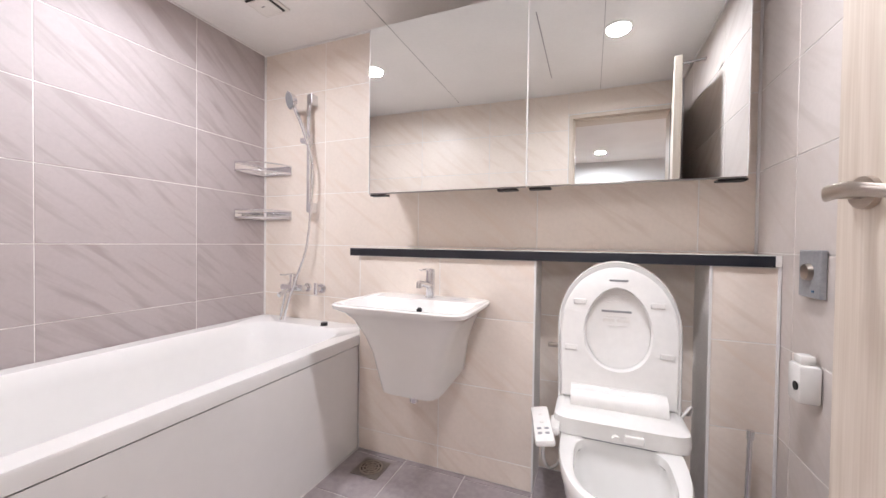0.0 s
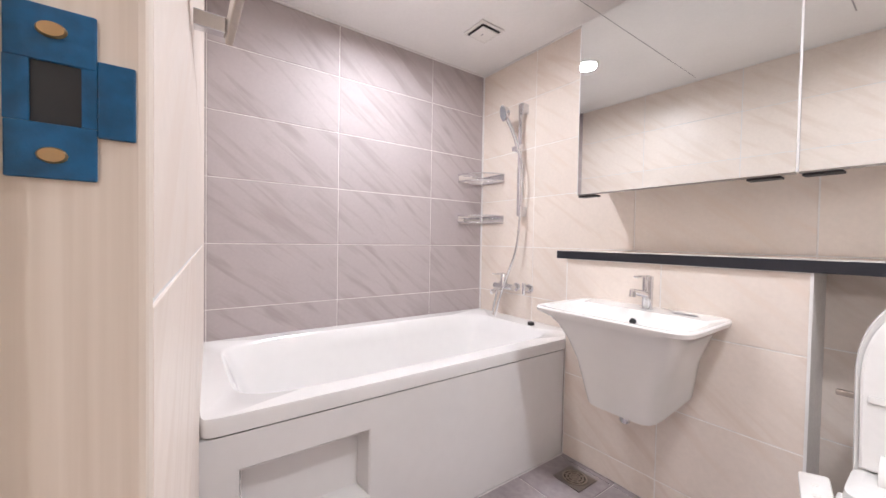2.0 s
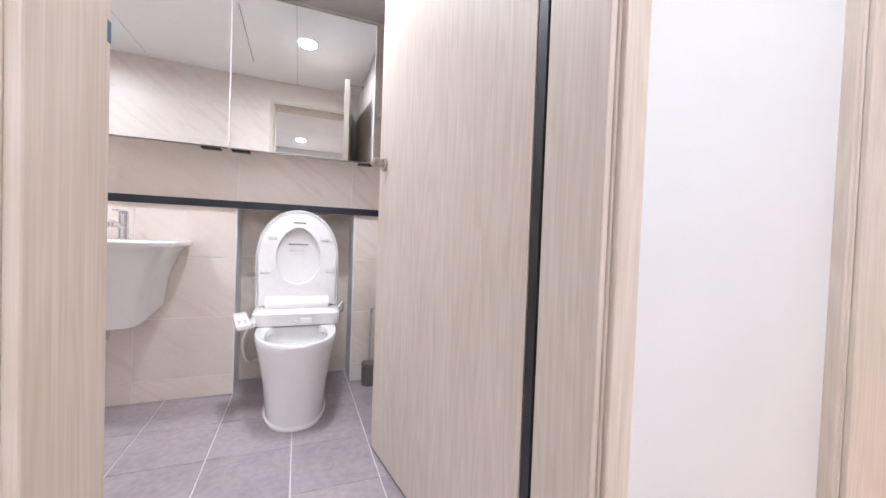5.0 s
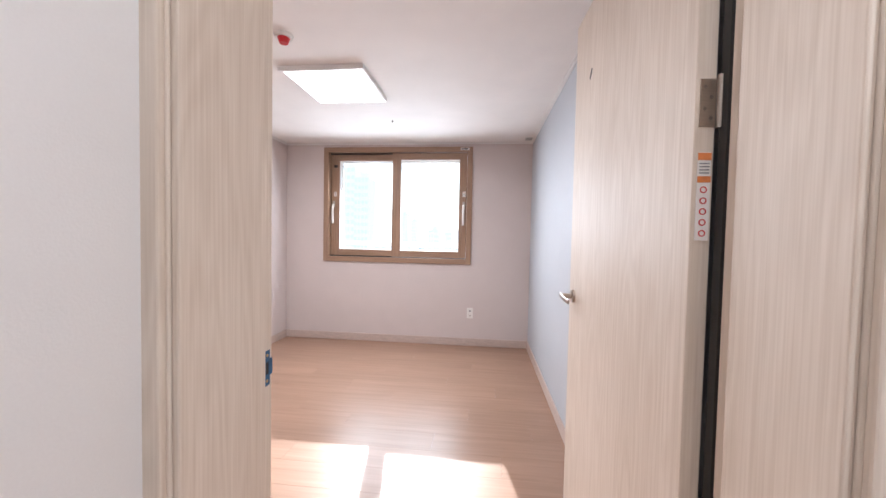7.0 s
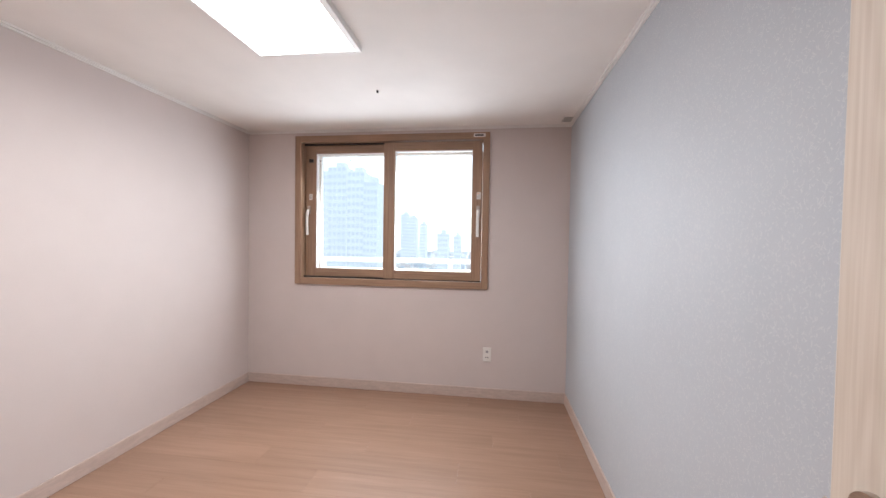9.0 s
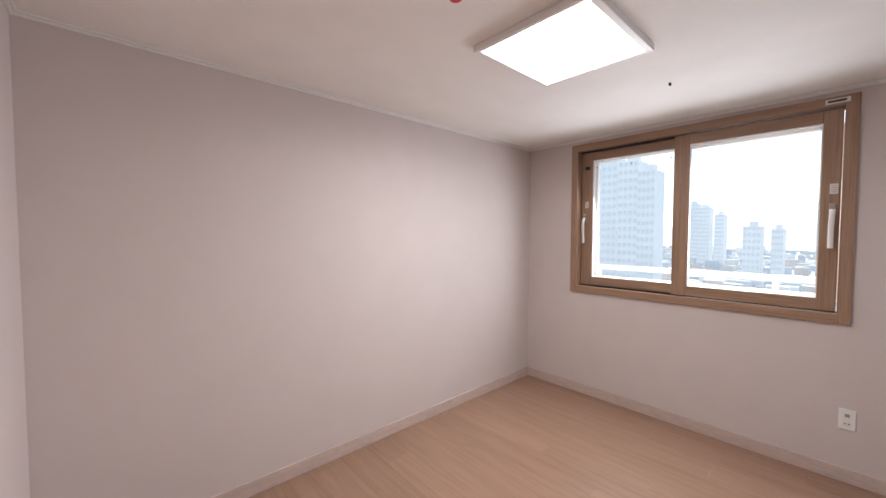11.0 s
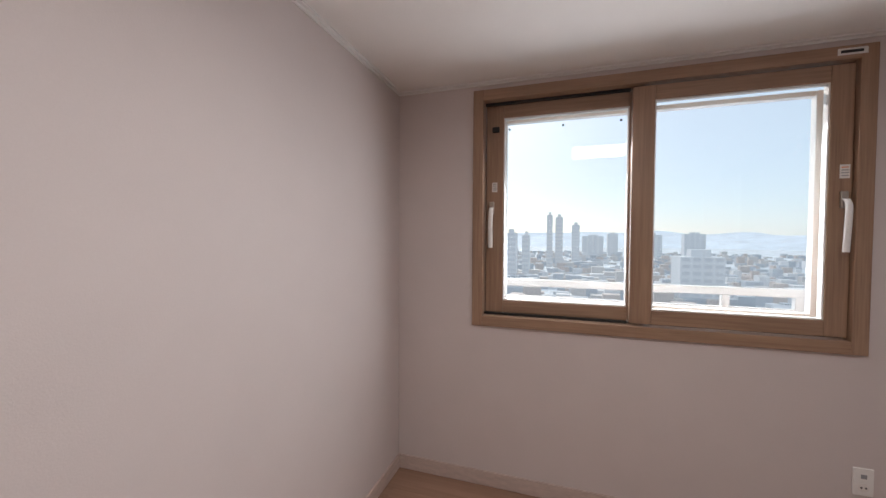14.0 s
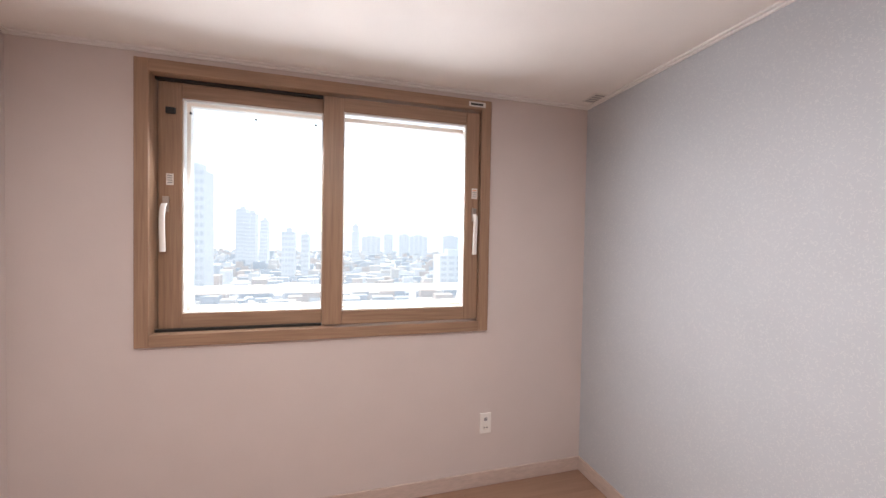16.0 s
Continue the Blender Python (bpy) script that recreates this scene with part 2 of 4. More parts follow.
STEEL = mat("brushed_nickel", (0.48, 0.425, 0.375), 0.30, 1.0, 0.06, 3, 50, 0.05, (1, 1, 8))
MIRROR = mat("mirror", (0.86, 0.88, 0.88), 0.0, 1.0, 0.0, 3, 3, 0.0)
BLACK = mat("black_film", (0.012, 0.013, 0.02), 0.35, 0, 0.1)
RUBBER = mat("black_plastic", (0.015, 0.015, 0.015), 0.5)
GREYP = mat("grey_print", (0.30, 0.30, 0.31), 0.5)
BLUE = mat("blue_film", (0.008, 0.085, 0.20), 0.3, 0, 0.2, 30, 140, 0.3)
BRASS = mat("brass_screw", (0.55, 0.36, 0.18), 0.35, 1.0)
DARKSTEEL = mat("dark_steel", (0.33, 0.31, 0.29), 0.32, 1.0, 0.08, 4, 60, 0.05)
MARBLE = mat("shelf_stone", (0.80, 0.77, 0.73), 0.25, 0, 0.05, 8, 60, 0.0)
RED = mat("red_plastic", (0.62, 0.02, 0.03), 0.3)
ORANGE = mat("orange_print", (0.75, 0.25, 0.08), 0.5)
RAILW = mat("white_paint_metal", (0.82, 0.82, 0.82), 0.4, 0, 0.03)
UPVC = mat("white_upvc", (0.82, 0.80, 0.78), 0.35, 0, 0.02)
GLOW = emit("lamp_disc", (1.0, 0.95, 0.9), 8)
PANEL = emit("panel_diffuser", (1.0, 0.985, 0.96), 3.5)


def glass_mat():
    m = bpy.data.materials.new("clear_glass")
    m.use_nodes = True
    n, l = m.node_tree.nodes, m.node_tree.links
    n.remove(n["Principled BSDF"])
    t, g, x, fr = n.new("ShaderNodeBsdfTransparent"), n.new("ShaderNodeBsdfGlossy"), n.new("ShaderNodeMixShader"), n.new("ShaderNodeFresnel")
    t.inputs[0].default_value = (0.95, 0.97, 0.97, 1)
    g.inputs["Roughness"].default_value = 0.0
    l.new(fr.outputs[0], x.inputs[0])
    l.new(t.outputs[0], x.inputs[1])
    l.new(g.outputs[0], x.inputs[2])
    l.new(x.outputs[0], n["Material Output"].inputs[0])
    return m


GLASS = glass_mat()


def leaf_paper():
    """Blue-grey wallpaper with small raised pale strokes."""
    m = mat("wallpaper_leaf", (0.485, 0.515, 0.555), 0.62, 0, 0.015, 5, 240, 0.15)
    nt = m.node_tree
    n, l = nt.nodes, nt.links
    b = n["Principled BSDF"]
    src = b.inputs["Base Color"].links[0].from_socket
    geo = n.new("ShaderNodeNewGeometry")
    facs = []
    for ang, off in ((35, 0), (-40, 3.3), (85, 7.1)):
        mp = n.new("ShaderNodeMapping")
        mp.inputs["Rotation"].default_value = (0, radians(ang), 0)
        mp.inputs["Location"].default_value = (off, 0, off)
        l.new(geo.outputs["Position"], mp.inputs["Vector"])
        m2 = n.new("ShaderNodeMapping")
        m2.inputs["Scale"].default_value = (44, 0.01, 170)
        l.new(mp.outputs[0], m2.inputs["Vector"])
        v = n.new("ShaderNodeTexVoronoi")
        v.inputs["Scale"].default_value = 1.0
        l.new(m2.outputs[0], v.inputs["Vector"])
        lt = n.new("ShaderNodeMath")
        lt.operation = "LESS_THAN"
        lt.inputs[1].default_value = 0.21
        l.new(v.outputs["Distance"], lt.inputs[0])
        facs.append(lt.outputs[0])
    mx1, mx2 = n.new("ShaderNodeMath"), n.new("ShaderNodeMath")
    mx1.operation = mx2.operation = "MAXIMUM"
    l.new(facs[0], mx1.inputs[0])
    l.new(facs[1], mx1.inputs[1])
    l.new(mx1.outputs[0], mx2.inputs[0])
    l.new(facs[2], mx2.inputs[1])
    mix = n.new("ShaderNodeMixRGB")
    mix.inputs["Color2"].default_value = (0.555, 0.578, 0.60, 1)
    l.new(mx2.outputs[0], mix.inputs["Fac"])
    l.new(src, mix.inputs["Color1"])
    l.new(mix.outputs[0], b.inputs["Base Color"])
    return m


LEAF = leaf_paper()


# ---- mesh helpers ----
def bx(bm, x0, x1, y0, y1, z0, z1, bev=0.0):
    made = bmesh.ops.create_cube(bm, size=1.0, matrix=Matrix.Translation(((x0 + x1) / 2, (y0 + y1) / 2, (z0 + z1) / 2)) @ Matrix.Diagonal((x1 - x0, y1 - y0, z1 - z0, 1)))
    if bev:
        es = list({e for v in made["verts"] for e in v.link_edges})
        bmesh.ops.bevel(bm, geom=es, offset=bev, segments=2, affect="EDGES", profile=0.5)
    return bm


def box(x0, x1, y0, y1, z0, z1, bev=0.0):
    return bx(bmesh.new(), x0, x1, y0, y1, z0, z1, bev)


def cyl(bm, p0, p1, r0, r1=None, seg=20):
    p0, p1 = Vector(p0), Vector(p1)
    d = p1 - p0
    m = Matrix.Translation((p0 + p1) / 2) @ d.to_track_quat("Z", "Y").to_matrix().to_4x4()
    bmesh.ops.create_cone(bm, cap_ends=True, segments=seg, radius1=r0, radius2=r0 if r1 is None else r1, depth=d.length, matrix=m)
    return bm


def tube(bm, pts, r, seg=10):
    """A round bar swept along smooth points."""
    pts = [Vector(p) for p in pts]
    rings = []
    up = Vector((0.31, 0.17, 0.93))
    for i, p in enumerate(pts):
        d = (pts[min(i + 1, len(pts) - 1)] - pts[max(i - 1, 0)]).normalized()
        a = d.cross(up).normalized()
        c = d.cross(a)
        rings.append([bm.verts.new(p + r * (math.cos(k * math.tau / seg) * a + math.sin(k * math.tau / seg) * c)) for k in range(seg)])
    for u, v in zip(rings, rings[1:]):
        for k in range(seg):
            bm.faces.new((u[k], u[(k + 1) % seg], v[(k + 1) % seg], v[k]))
    bm.faces.new(rings[0][::-1])
    bm.faces.new(rings[-1])
    return bm


def bez(p, n=16):
    """Catmull-Rom through the points."""
    p = [Vector(a) for a in p]
    p = [2 * p[0] - p[1], *p, 2 * p[-1] - p[-2]]
    out = []
    for i in range(1, len(p) - 2):
        for k in range(n):
            t = k / n
            out.append(0.5 * (2 * p[i] + (p[i + 1] - p[i - 1]) * t + (2 * p[i - 1] - 5 * p[i] + 4 * p[i + 1] - p[i + 2]) * t * t + (3 * p[i] - p[i - 1] - 3 * p[i + 1] + p[i + 2]) * t ** 3))
    return [*out, p[-2]]


def ring(cx, cy, hx, hy, z, power=4.0, n=56):
    """A superellipse of points at height z."""
    out = []
    for k in range(n):
        a = k * math.tau / n
        c, s = math.cos(a), math.sin(a)
        out.append(Vector((cx + hx * math.copysign(abs(c) ** (2 / power), c), cy + hy * math.copysign(abs(s) ** (2 / power), s), z)))
    return out


def loft(rings, cap0=True, cap1=True, bm=None):
    bm = bm or bmesh.new()
    vs = [[bm.verts.new(p) for p in r] for r in rings]
    n = len(vs[0])
    for u, v in zip(vs, vs[1:]):
        for k in range(n):
            bm.faces.new((u[k], u[(k + 1) % n], v[(k + 1) % n], v[k]))
    if cap0:
        bm.faces.new(vs[0][::-1])
    if cap1:
        bm.faces.new(vs[-1])
    bmesh.ops.recalc_face_normals(bm, faces=bm.faces)
    return bm


def mesh_of(name, bm, material, smooth=False):
    me = bpy.data.meshes.new(name)
    bm.normal_update()
    for f in bm.faces:
        f.smooth = smooth
    if smooth:
        for e in bm.edges:
            if len(e.link_faces) == 2 and e.calc_face_angle(0) > 0.7:
                e.smooth = False
    bm.to_mesh(me)
    bm.free()
    me.materials.append(material)
    return me


def world_of(o):
    own = o.matrix_parent_inverse @ o.matrix_basis
    return world_of(o.parent) @ own if o.parent else o.matrix_basis.copy()


def part(name, bm, material, parent, label="", smooth=False):
    o = new(name, mesh_of(name, bm, material, smooth))
    o.parent = parent
    if parent is not None:
        o.matrix_parent_inverse = world_of(parent).inverted()
    return tagged(o, label) if label else o


def thing(name, x, y, z, label, category, group=""):
    o = new(name)
    o.empty_display_size = 0.1
    o.matrix_basis = Matrix.Translation((x, y, z))
    return tagged(o, label, category, group)


def solid(name, bm, material, label, category, kind="", smooth=False, group=""):
    return tagged(new(name, mesh_of(name, bm, material, smooth)), label, category, group, kind)


def S(name, bm, material, label="", category="wall"):
    return solid(name, bm, material, label or name, category, "structure")


# ---- the plan ----
XL, XR, YB, YF, ZB = -2.10, 0.555, 1.723, -0.118, 2.328   # bathroom
YHW = 1.513                                               # face of the half wall under the shelf
YO = -0.315                                               # hall face of the bathroom wall
DX0, DX1, DH = -0.215, 0.487, 2.12                         # bathroom doorway
BX0, BX1, BY0, BY1, ZR = 1.42, 4.84, -1.32, 1.536, 2.30   # bedroom
HX = 1.18                                                 # hall face of the bedroom wall
EY0, EY1 = -1.235, -0.346                                 # bedroom doorway
HY0 = -2.75                                               # far wall of the hall
WY0, WY1, WZ0, WZ1 = -0.664, 1.072, 0.926, 2.251          # window frame

# bathroom shell
wall_bath_left = S("wall_bath_left", box(XL - 0.15, XL, YF - 0.03, YB + 0.15, -0.1, 2.45), GROUT, "bathroom wall of grey veined tiles beside the bath")
wall_bath_back = S("wall_bath_back", box(XL, XR, YB, YB + 0.15, -0.1, 2.45), GROUT, "bathroom wall of beige veined tiles behind the mirror cabinet")
wall_bath_right = S("wall_bath_right", box(XR, XR + 0.12, YF - 0.03, YB + 0.15, -0.1, 2.45), GROUT, "bathroom side wall of beige tiles behind the door")
quad_z = lambda z: [Vector((XL - 0.15, YO, z)), Vector((DX0 - 0.03, YO, z)), Vector((DX0 - 0.03, YF - 0.006, z)), Vector((XL - 0.15, -0.022, z))]
bm = loft([quad_z(-0.1), quad_z(2.45)])
bx(bm, DX1 + 0.03, HX, YO, YF, -0.1, 2.45)
bx(bm, DX0 - 0.03, DX1 + 0.03, YO, YF, DH + 0.03, 2.45)
wall_bath_front = S("wall_bath_front", bm, HALLPAPER, "wall with a doorway between the hall and the bathroom")
bm = box(-1.194, -0.284, YHW, YB, 0, 1.022)
bx(bm, 0.345, XR, YHW, YB, 0, 1.022)
half_wall = S("half_wall", bm, GROUT, "tiled half wall with a recess for the toilet")
floor_bath = S("floor_bath", box(XL, XR, YF, YB, -0.1, -0.004), GROUT_FLOOR, "bathroom floor of grey tiles with pale joints", "floor")
ceiling_bath = S("ceiling_bath", box(XL - 0.15, XR + 0.12, YF - 0.03, YB + 0.15, ZB, ZB + 0.1), BATH_CEIL, "glossy white bathroom ceiling panel", "ceiling")
threshold = S("threshold", box(DX0 - 0.03, DX1 + 0.03, YO, YF, -0.1, 0.006, 0.003), MARBLE, "pale stone door sill of the bathroom", "threshold")

# hall shell
wall_hall_far = S("wall_hall_far", box(-2.6, HX, HY0 - 0.12, HY0, -0.1, 2.4), HALLPAPER, "pale papered hall wall")
wall_hall_end = S("wall_hall_end", box(-2.72, -2.6, HY0, YO, -0.1, 2.4), HALLPAPER, "pale papered end wall of the hall")
wall_hall_side = S("wall_hall_side", box(-2.6, XL - 0.15, YO, YO + 0.12, -0.1, 2.4), HALLPAPER, "pale papered hall wall")
ceiling_hall = S("ceiling_hall", box(-2.72, HX, HY0 - 0.12, YO, ZR, ZR + 0.1), PAINT, "white papered hall ceiling", "ceiling")
floor_hall = S("floor_hall", box(-2.72, HX, HY0 - 0.12, YO, -0.1, -0.006), SEAM, "hall floor of beige laminate", "floor")

# bedroom shell
bm = box(HX, BX0, EY1 + 0.03, BY1 + 0.15, -0.1, 2.4)
bx(bm, HX, BX0, HY0 - 0.12, EY0 - 0.03, -0.1, 2.4)
bx(bm, HX, BX0, EY0 - 0.03, EY1 + 0.03, DH + 0.03, 2.4)
wall_bedroom_door = S("wall_bedroom_door", bm, PAPER, "papered wall with the bedroom doorway")
wall_bedroom_left = S("wall_bedroom_left", box(BX0, BX1 + 0.2, BY1, BY1 + 0.15, -0.1, 2.4), PAPER, "warm grey papered bedroom wall")
wall_bedroom_right = S("wall_bedroom_right", box(BX0, BX1 + 0.2, BY0 - 0.15, BY0, -0.1, 2.4), LEAF, "blue-grey bedroom wallpaper with a small leaf pattern")
bm = box(BX1, BX1 + 0.2, BY0, WY0 + 0.01, -0.1, 2.4)
bx(bm, BX1, BX1 + 0.2, WY1 - 0.01, BY1, -0.1, 2.4)
bx(bm, BX1, BX1 + 0.2, WY0 + 0.01, WY1 - 0.01, -0.1, WZ0 + 0.01)
bx(bm, BX1, BX1 + 0.2, WY0 + 0.01, WY1 - 0.01, WZ1 - 0.01, 2.4)
wall_bedroom_window = S("wall_bedroom_window", bm, PAPER, "warm grey papered wall with the bedroom window")
floor_bedroom = S("floor_bedroom", box(HX, BX1, BY0, BY1, -0.1, -0.006), SEAM, "bedroom floor of light brown laminate planks", "floor")
ceiling_bedroom = S("ceiling_bedroom", box(HX, BX1 + 0.2, BY0 - 0.15, BY1 + 0.15, ZR, ZR + 0.1), PAINT, "white papered bedroom ceiling", "ceiling")


# ---- doors ----
def door_frame(name, horizontal, a0, a1, f0, f1, rebate_side, label):
    """A lining with stops and casings round a doorway. a0..a1 across, f0..f1 through the wall."""
    top = thing(name, 0, 0, 0, label, "door frame")
    tagged(top, kind="structure")

    def b(bm, u0, u1, v0, v1, z0, z1, bev):
        return bx(bm, u0, u1, v0, v1, z0, z1, bev) if horizontal else bx(bm, v0, v1, u0, u1, z0, z1, bev)

    s0, s1 = (f0 + 0.004, f1 - 0.042) if rebate_side > 0 else (f0 + 0.042, f1 - 0.004)
    for side, u0, u1 in (("jamb", a0 - 0.03, a0), ("jamb", a1, a1 + 0.03)):
        j = part(side, b(bmesh.new(), u0, u1, f0, f1, 0, DH + 0.03, 0.003), WOOD, top)
        st = (a0, a0 + 0.013) if u0 < a0 else (a1 - 0.013, a1)
        part("door_stop", b(bmesh.new(), st[0], st[1], s0, s1, 0, DH, 0.003), WOOD, j)
    across = WOOD_X if horizontal else WOOD_H
    h = part("head", b(bmesh.new(), a0, a1, f0, f1, DH, DH + 0.03, 0.003), across, top)
    part("door_stop", b(bmesh.new(), a0 + 0.013, a1 - 0.013, s0, s1, DH - 0.013, DH, 0.003), across, h)
    cf = (f0 - 0.012, f0 + 0.002) if rebate_side > 0 else (f1 - 0.002, f1 + 0.012)
    for u0, u1 in ((a0 - 0.055, a0 - 0.004), (a1 + 0.004, a1 + 0.055)):
        part("casing", b(bmesh.new(), u0, u1, cf[0], cf[1], 0, DH + 0.055, 0.004), WOOD, top)
    part("casing", b(bmesh.new(), a0 - 0.004, a1 + 0.004, cf[0], cf[1], DH + 0.004, DH + 0.055, 0.004), across, top)
    return top


bath_frame = door_frame("door_frame_bath", True, DX0, DX1, YO - 0.008, YF - 0.004, 1, "pale ash-look frame of the bathroom doorway")
bed_frame = door_frame("door_frame_bedroom", False, EY0, EY1, HX - 0.006, BX0 + 0.012, 1, "pale ash-look frame of the bedroom doorway")


def strike(parent, m, label):
    """Blue-filmed latch plate: x along the wall's depth, y out of the jamb, z up."""
    bm = bmesh.new()
    bx(bm, -0.020, 0.014, 0, 0.0025, 0.022, 0.062, 0.001)
    bx(bm, -0.020, 0.014, 0, 0.0025, -0.062, -0.022, 0.001)
    bx(bm, -0.020, -0.011, 0, 0.0025, -0.022, 0.022)
    bx(bm, 0.008, 0.014, 0, 0.0025, -0.022, 0.022)
    bx(bm, 0.014, 0.030, -0.001, 0.0025, -0.028, 0.030, 0.001)
    bm.transform(m)
    plate = part("strike_plate", bm, BLUE, parent, "metal latch plate under blue protective film")
    bm = box(-0.011, 0.008, 0.0003, 0.0012, -0.022, 0.022)
    bm.transform(m)
    part("latch_hole", bm, RUBBER, plate)
    for z in (-0.045, 0.045):
        bm = cyl(bmesh.new(), (-0.003, 0.0015, z), (-0.003, 0.0045, z), 0.0065, 0.005)
        bm.transform(m)
        part("screw", bm, BRASS, plate)


strike(bath_frame, pose(DX0, YF - 0.028, 1.151, 0, 0, 90) @ Matrix.Diagonal((0.68, 0.6, 0.48, 1)) @ Matrix.Diagonal((1, -1, 1, 1)), "")
strike(bed_frame, pose(BX0 - 0.006, EY1, 0.955) @ Matrix.Scale(0.6, 4) @ Matrix.Diagonal((1, -1, 1, 1)), "")


def door_leaf(name, hinge, direction, width, height, label, handle_z, thick=0.038):
    """A flat leaf from its hinge line along direction; faces at y = 0 and y = -thick in its own space."""
    top = thing(name, *hinge, label, "door")
    top.matrix_basis = pose(*hinge, 0, 0, direction)
    bm = box(0, width, -thick, 0, 0.012, height, 0.002)
    o = part("leaf", bm, WOOD, None)
    o.parent = top
    for y, f in ((0.0, 1), (-thick, -1)):
        hh = new("door_handle")
        hh.parent = top
        hh.matrix_basis = pose(width - 0.06, y, handle_z) @ Matrix.Diagonal((-1, f, 1, 1))
        bm = cyl(bmesh.new(), (0, 0, 0), (0, 0.009, 0), 0.027, 0.026, 28)
        cyl(bm, (0, 0.009, 0), (0, 0.048, 0), 0.010, 0.010)
        rose = new("rose", mesh_of("rose", bm, STEEL, True))
        rose.parent = top
        rose.matrix_basis = hh.matrix_basis
        bpy.data.objects.remove(hh)
        prof = bez([(-0.012, 0.048, 0), (0.03, 0.052, 0.002), (0.06, 0.054, -0.002), (0.098, 0.046, -0.010)], 8)
        rings = []
        for i, p in enumerate(prof):
            k = i / (len(prof) - 1)
            hz, hy = 0.0135 - 0.004 * k, 0.0065 - 0.002 * k
            rings.append([p + Vector((0, hy * math.cos(a), hz * math.sin(a))) for a in [q * math.tau / 12 for q in range(12)]])
        le = new("lever", mesh_of("lever", loft(rings), STEEL, True))
        le.parent = rose
    for z in (0.43, 1.505):
        bm = cyl(bmesh.new(), (-0.008, -thick - 0.004, z - 0.05), (-0.008, -thick - 0.004, z + 0.05), 0.007)
        bx(bm, -0.003, 0, -0.036, -0.008, z - 0.045, z + 0.045)
        bx(bm, -0.010, -0.007, -thick - 0.036, -thick - 0.004, z - 0.045, z + 0.045)
        for k in range(3):
            cyl(bm, (-0.001, -0.018 + 0.006 * (k % 2), z - 0.03 + 0.03 * k), (-0.003, -0.018 + 0.006 * (k % 2), z - 0.03 + 0.03 * k), 0.0045, 0.004, 10)
        hg = new("hinge", mesh_of("hinge", bm, STEEL))
        hg.parent = top
        for dy, dz in ((-0.028, -0.03), (-0.016, -0.012), (-0.028, 0.010), (-0.016, 0.03)):
            sc = new("screw", mesh_of("screw", cyl(bmesh.new(), (-0.0029, dy, z + dz), (-0.0042, dy, z + dz), 0.0038, 0.003, 10), DARKSTEEL))
            sc.parent = hg
    return top


bath_door = door_leaf("door_bath", (0.473, YF - 0.006, 0), 98.9, 0.885, DH - 0.006, "open pale ash-look bathroom door with a nickel lever", 1.182)
bed_door = door_leaf("door_bedroom", (BX0 + 0.042, -1.190, 0), 1.7, 0.842, DH - 0.006, "open pale ash-look bedroom door with a nickel lever", 1.005)

bm = cyl(bmesh.new(), (0.84, -0.037, 2.085), (0.84, -0.13, 2.085), 0.006)
cyl(bm, (0.84, -0.13, 2.085), (0.84, -0.145, 2.085), 0.011)
bumper = new("bumper", mesh_of("bumper", bm, CHROME, True))
bumper.parent = bath_door
tagged(bumper, "chrome door bumper pin near the top edge")
bm = box(-0.006, 0.006, 0.0002, 0.0012, -0.018, 0.018)
bm.transform(pose(0.646, 0, 1.845, 0, -35, 0))
slot = new("slot", mesh_of("slot", bm, RUBBER))
slot.parent = bed_door
tagged(slot, "short dark slot near the top of the leaf")
# black strips fill the hinge gaps of both doors to keep them dark
part("gasket", box(0.4735, DX1, YF - 0.040, YF - 0.012, 0.01, DH - 0.01), RUBBER, bath_frame, "black rubber door seal")
part("gasket", box(BX0 + 0.013, BX0 + 0.036, EY0 - 0.028, EY0 + 0.004, 0.01, DH - 0.01), RUBBER, bed_frame, "black rubber door seal")
warn = part("warning_label", box(BX0 + 0.0395, BX0 + 0.0415, -1.222, -1.198, 1.24, 1.41), PLASTIC, bed_door, "white warning label with orange heads and red rings")
for z0, z1 in ((1.395, 1.409), (1.352, 1.364)):
    part("print_block", box(BX0 + 0.0385, BX0 + 0.0394, -1.222, -1.198, z0, z1), ORANGE, warn)
for k in range(4):
    part("printed_line", box(BX0 + 0.0385, BX0 + 0.0394, -1.219, -1.201, 1.369 + 0.006 * k, 1.3715 + 0.006 * k), GREYP, warn)
for k in range(5):
    part("ring_mark", loft([[Vector((BX0 + h, -1.210 + q * math.cos(a), 1.338 - 0.021 * k + q * math.sin(a))) for a in [j * math.tau / 16 for j in range(16)]] for q, h in ((0.0065, 0.0394), (0.0065, 0.0385), (0.0045, 0.0385), (0.0045, 0.0394))], False, False), RED, warn)

# ---- bathroom things ----
# bath
bath = thing("bathtub", -1.65, 0.8, 0, "white acrylic bathtub with a panelled front along the grey wall", "bathtub")
YT = -0.078
cx, cy, hx, hy = (XL - 1.188) / 2, (YT + YB) / 2, (-1.192 - XL) / 2 - 0.002, (YB - YT) / 2 - 0.004
zr = 0.600
icx, icy = cx - 0.005, cy - 0.02
rings = [ring(cx, cy, hx, hy, 0.550, 40), ring(cx, cy, hx, hy, zr - 0.008, 40), ring(cx, cy, hx - 0.004, hy - 0.004, zr, 40),
         ring(icx, icy, hx - 0.085, hy - 0.115, zr - 0.002, 7), ring(icx, icy, hx - 0.100, hy - 0.130, zr - 0.016, 7),
         ring(icx, icy, hx - 0.118, hy - 0.155, zr - 0.09, 6), ring(icx, icy, hx - 0.150, hy - 0.22, 0.32, 5),
         ring(icx, icy, hx - 0.19, hy - 0.30, 0.20, 4.5), ring(icx, icy, hx - 0.26, hy - 0.40, 0.165, 4)]
